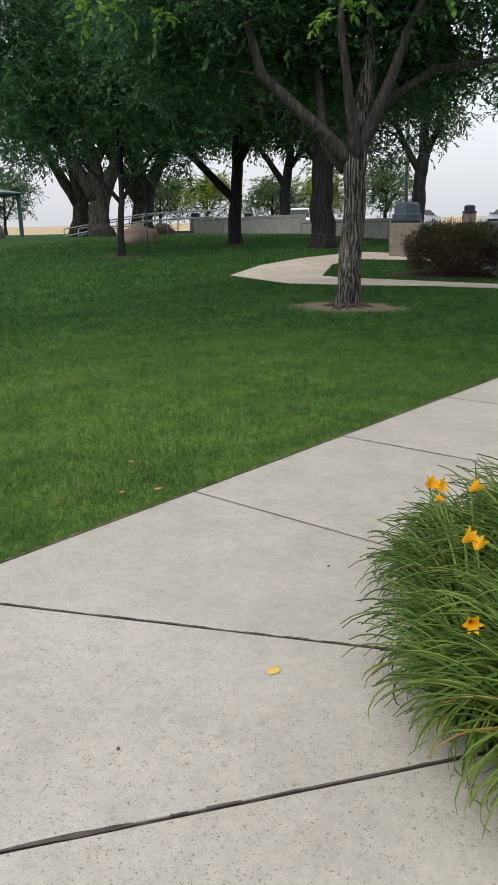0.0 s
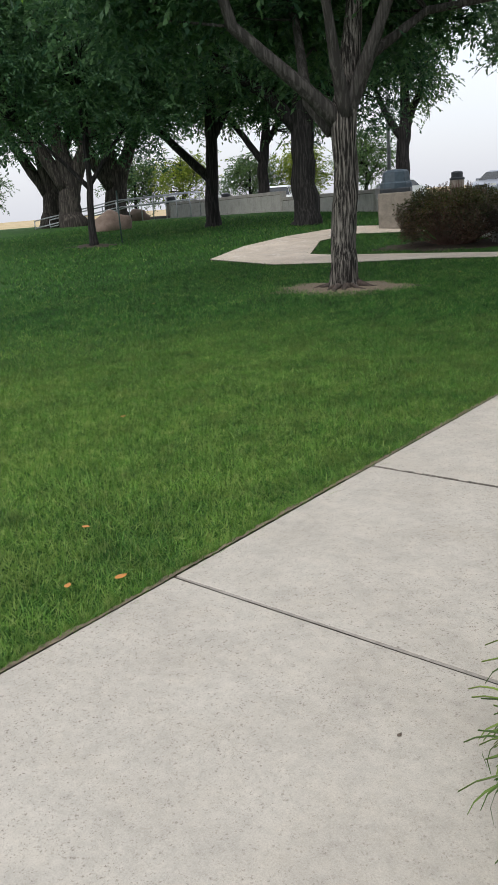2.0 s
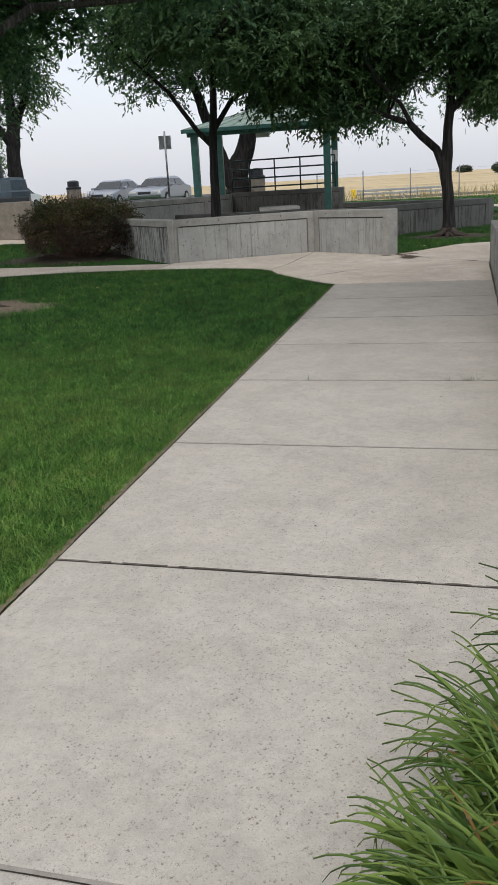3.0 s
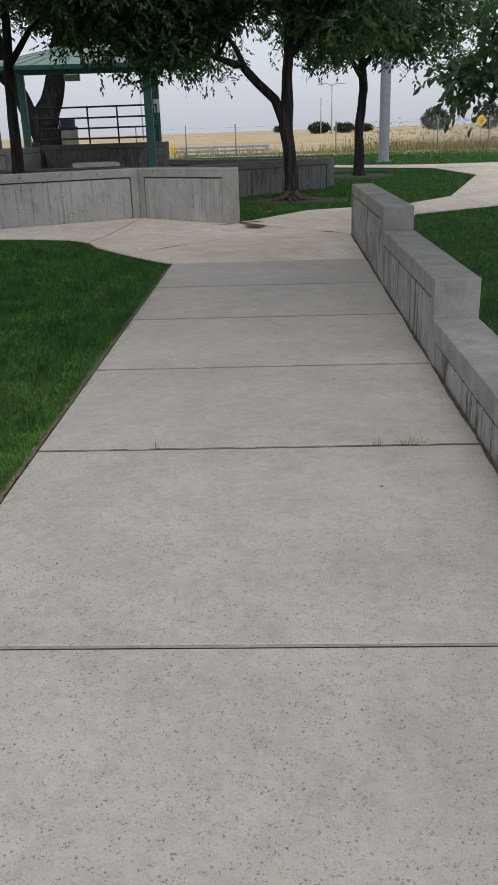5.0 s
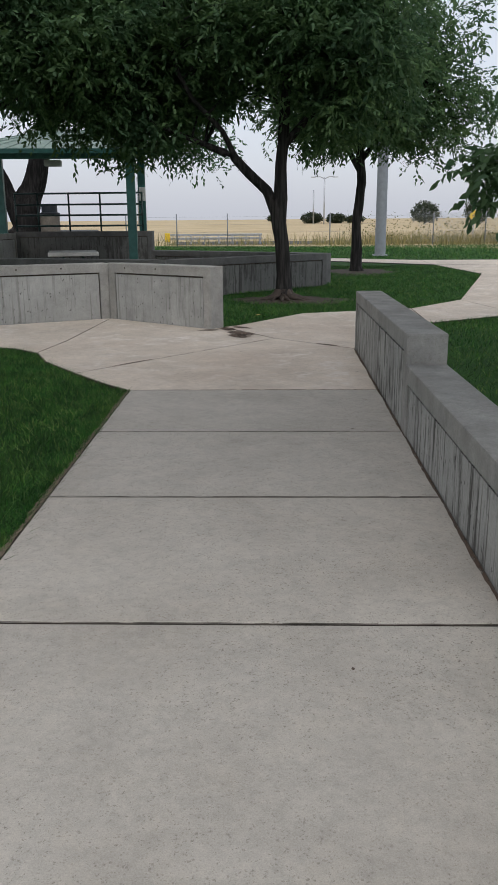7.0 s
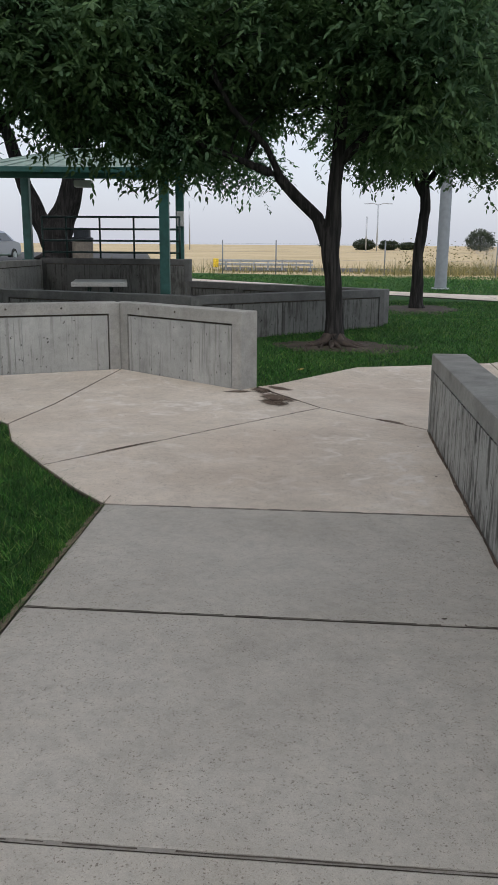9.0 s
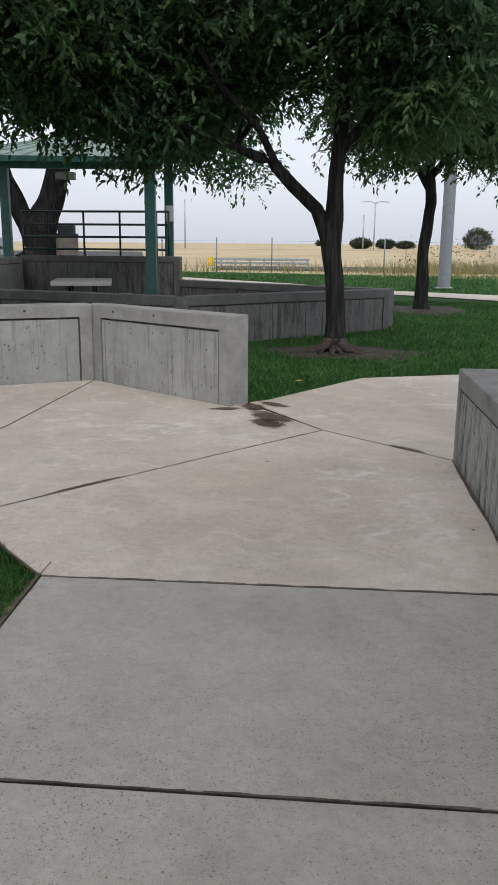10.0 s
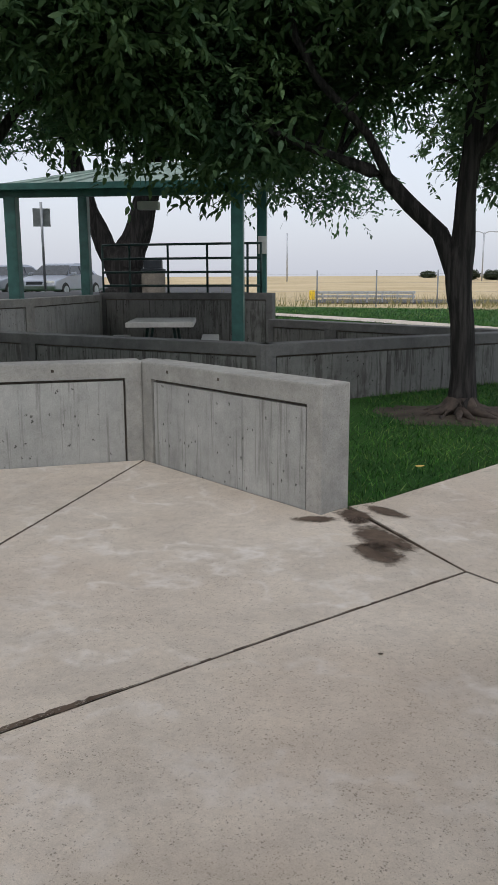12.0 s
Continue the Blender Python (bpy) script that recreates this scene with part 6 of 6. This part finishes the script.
lawn("lawn_grass", -8.2, L, -0.6, 10.0, 8600, 0.038, 0.0058, 1, border=1.2)
lawn("lawn_grass", -8.2, -3.3, 9.0, 17.0, 4200, 0.050, 0.006, 2, border=1.0)
lawn("lawn_grass", -14.5, -7.0, 0.5, 17.5, 1900, 0.052, 0.008, 3, border=1.4)
lawn("lawn_grass", -32.0, -12.5, 4.0, 29.0, 280, 0.070, 0.016, 4, border=3.0)
lawn("lawn_grass", -14.0, -9.0, 16.5, 25.0, 700, 0.06, 0.010, 5, border=0.6)
lawn("lawn_grass", -3.2, 3.4, 17.2, 30.4, 1100, 0.058, 0.008, 6, border=0.5)
lawn("lawn_grass", -1.06, 5.0, 3.0, 20.5, 900, 0.058, 0.007, 7, border=1.5)
lawn("lawn_grass", -16.0, 18.0, 32.6, 44.8, 160, 0.075, 0.02, 8, border=1.5)
rng = np.random.default_rng(77)
n = 14000
ey = rng.uniform(-0.4, 13.4, n)
ex = L - 0.005 * np.maximum(0, ey - 3.2) + rng.uniform(-0.08, -0.006, n)
v, f = blades(rng, np.stack([ex, ey], 1), 0.050, 0.005, 1.0)
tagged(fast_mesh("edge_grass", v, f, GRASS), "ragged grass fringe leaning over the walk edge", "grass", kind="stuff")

rng = np.random.default_rng(78)
tx = np.concatenate([rng.normal(-1.72, 0.03, 40), rng.normal(-1.86, 0.02, 14), rng.normal(-2.9, 0.01, 6)])
v, f = blades(rng, np.stack([tx, 7.96 + rng.normal(0, 0.004, len(tx))], 1), 0.065, 0.004, 0.9)
tagged(fast_mesh("weed_tuft", v, f, GRASS), "small green weeds growing from a walk joint", "weeds", kind="stuff")

# ---- small things on the ground ----
def fallen_leaf(x, y, yaw, s, mat, label, z=None):
    vs, fs = [], []
    for i in range(6):
        f = i / 5
        w = 0.32 * s * math.sin(math.pi * min(1, 0.08 + 0.92 * f)) ** 0.8
        c = 0.10 * s * math.sin(math.pi * f)
        vs += [(s * (f - 0.5), w, c * 0.3), (s * (f - 0.5), 0, c * 0.6 + 0.002), (s * (f - 0.5), -w, c * 0.15)]
    for i in range(5):
        for e in (0, 1):
            fs.append((3 * i + e, 3 * i + e + 1, 3 * i + 4 + e, 3 * i + 3 + e))
    ob = link_mesh("fallen_leaf", vs, fs, mat, smooth=True)
    ob.matrix_world = pose(x, y, gz(x, y) + 0.003 if z is None else z, 0, 0, yaw)
    tagged(ob, label, "leaf", "fallen leaves")


YLEAF = plain("yellow_leaf", (0.72, 0.48, 0.13), 0.6)
OLEAF = plain("orange_leaf", (0.50, 0.21, 0.05), 0.6)
BLEAF = plain("brown_leaf", (0.10, 0.075, 0.055), 0.7)
fallen_leaf(-1.811, 2.094, 100, 0.065, YLEAF, "curled yellow leaf lying on the walk")
for x, y, a, s_ in ((-4.16, 3.43, 20, 0.06), (-3.6, 3.16, 80, 0.08), (-5.58, 4.92, 40, 0.06), (-3.73, 2.99, 120, 0.06), (-10.4, 9.8, 10, 0.09), (-7.2, 13.6, 70, 0.08)):
    fallen_leaf(x, y, a, s_ * 0.7, OLEAF, "small orange leaf caught in the lawn", gz(x, y) + 0.025)
fallen_leaf(-2.46, 18.46, 30, 0.08, YLEAF, "pale yellow leaf on the court grass", gz(-2.46, 18.46) + 0.03)
rl = random.Random(3)
for x, y in ((-2.183, 2.932), (-1.9, 1.45), (-2.4, 5.3), (-1.7, 12.1), (-1.62, 12.05), (-1.5, 13.0), (-1.55, 13.4), (-1.48, 15.0), (-1.45, 14.2), (-2.6, 15.4), (-2.9, 10.2), (-2.0, 9.0), (-3.1, 6.9), (-1.9, 7.5)):
    fallen_leaf(x, y, rl.uniform(0, 360), rl.uniform(0.012, 0.024), BLEAF, "tiny dry brown leaf scrap on the walk")


def smear(pts, w, seed, name="dirt_smear", label="dark damp soil washed over the walk"):
    """A ragged film of soil along a line on the walk."""
    rr = random.Random(seed)
    left, right = [], []
    m = 26
    P = [Vector(q) for q in pts]
    for i in range(m + 1):
        f = i / m * (len(P) - 1)
        k = min(int(f), len(P) - 2)
        q = P[k].lerp(P[k + 1], f - k)
        d = (P[k + 1] - P[k]).normalized()
        nn = Vector((-d.y, d.x))
        ww = w * math.sin(math.pi * min(0.97, max(0.03, i / m))) ** 0.6
        left.append(q + nn * ww * rr.uniform(0.4, 1.2))
        right.append(q - nn * ww * rr.uniform(0.4, 1.2))
    vs = [(q.x, q.y, gz(q.x, q.y) + 0.003) for q in left] + [(q.x, q.y, gz(q.x, q.y) + 0.003) for q in right]
    fs = [(i, i + 1, m + 2 + i, m + 1 + i) for i in range(m)]
    tagged(link_mesh(name, vs, fs, SOIL_FILM), label, "soil", kind="stuff")


def soft_film():
    """Soil washed thin: its cover fades unevenly from the middle to the rim."""
    m = film_material()
    m.name = "soft_soil_film"
    nt = m.node_tree
    co = nt.nodes.new("ShaderNodeTexCoord").outputs["Object"]
    ln = nt.nodes.new("ShaderNodeVectorMath")
    ln.operation = "LENGTH"
    nt.links.new(co, ln.inputs[0])
    p = nt.nodes.new("ShaderNodeNewGeometry").outputs["Position"]
    cover = nt.nodes.new("ShaderNodeMath")
    cover.operation = "SUBTRACT"
    big = nt.nodes.new("ShaderNodeMath")
    big.operation, big.inputs[1].default_value, big.inputs[2].default_value = "MULTIPLY_ADD", 1.5, 0.05
    nt.links.new(noise_tex(nt, 9, 7, 0.75, p), big.inputs[0])
    nt.links.new(big.outputs[0], cover.inputs[0])
    nt.links.new(ln.outputs["Value"], cover.inputs[1])
    mx = [q for q in nt.nodes if q.type == "MIX_SHADER"][0]
    nt.links.new(ramped(nt, cover.outputs[0], [(0.0, (0, 0, 0)), (0.35, (0.93, 0.93, 0.93))]), mx.inputs[0])
    return m


SOFT_FILM = soft_film()


def soil_wash(x, y, rx, ry, yaw):
    n = 24
    vs = [(0, 0, 0)] + [(math.cos(6.2832 * k / n), math.sin(6.2832 * k / n), 0) for k in range(n)]
    ob = link_mesh("dirt_smear", vs, [(0, 1 + k, 1 + (k + 1) % n) for k in range(n)], SOFT_FILM)
    a, b = math.cos(math.radians(yaw)), math.sin(math.radians(yaw))
    tilt = math.degrees(math.atan(gz(x, y + 1) - gz(x, y)))
    ob.matrix_world = pose(x, y, gz(x, y) + 0.0045, tilt, 0, 0) @ Matrix.Rotation(math.radians(yaw), 4, "Z") @ Matrix.Diagonal((rx, ry, 1, 1))
    tagged(ob, "dark damp soil washed over the walk", "soil", kind="stuff")


soil_wash(-2.66, 16.80, 0.42, 0.19, -58)
soil_wash(-2.66, 16.56, 0.24, 0.17, -50)
soil_wash(-3.06, 17.09, 0.20, 0.08, 10)
soil_wash(-2.66, 17.32, 0.22, 0.09, -40)
soil_wash(-2.84, 17.18, 0.24, 0.14, -55)
smear([(-3.86, 14.54), (-3.5, 14.95)], 0.020, 3)
smear([(-1.75, 15.95), (-1.5, 15.75)], 0.04, 4)
for k in range(8):
    y = 5.6 + 1.25 * k
    smear([(wall_x(y) - 0.010, y), (wall_x(y + 1.2) - 0.010, y + 1.2)], 0.011, 20 + k, label="dark dirt gathered along the foot of the wall")
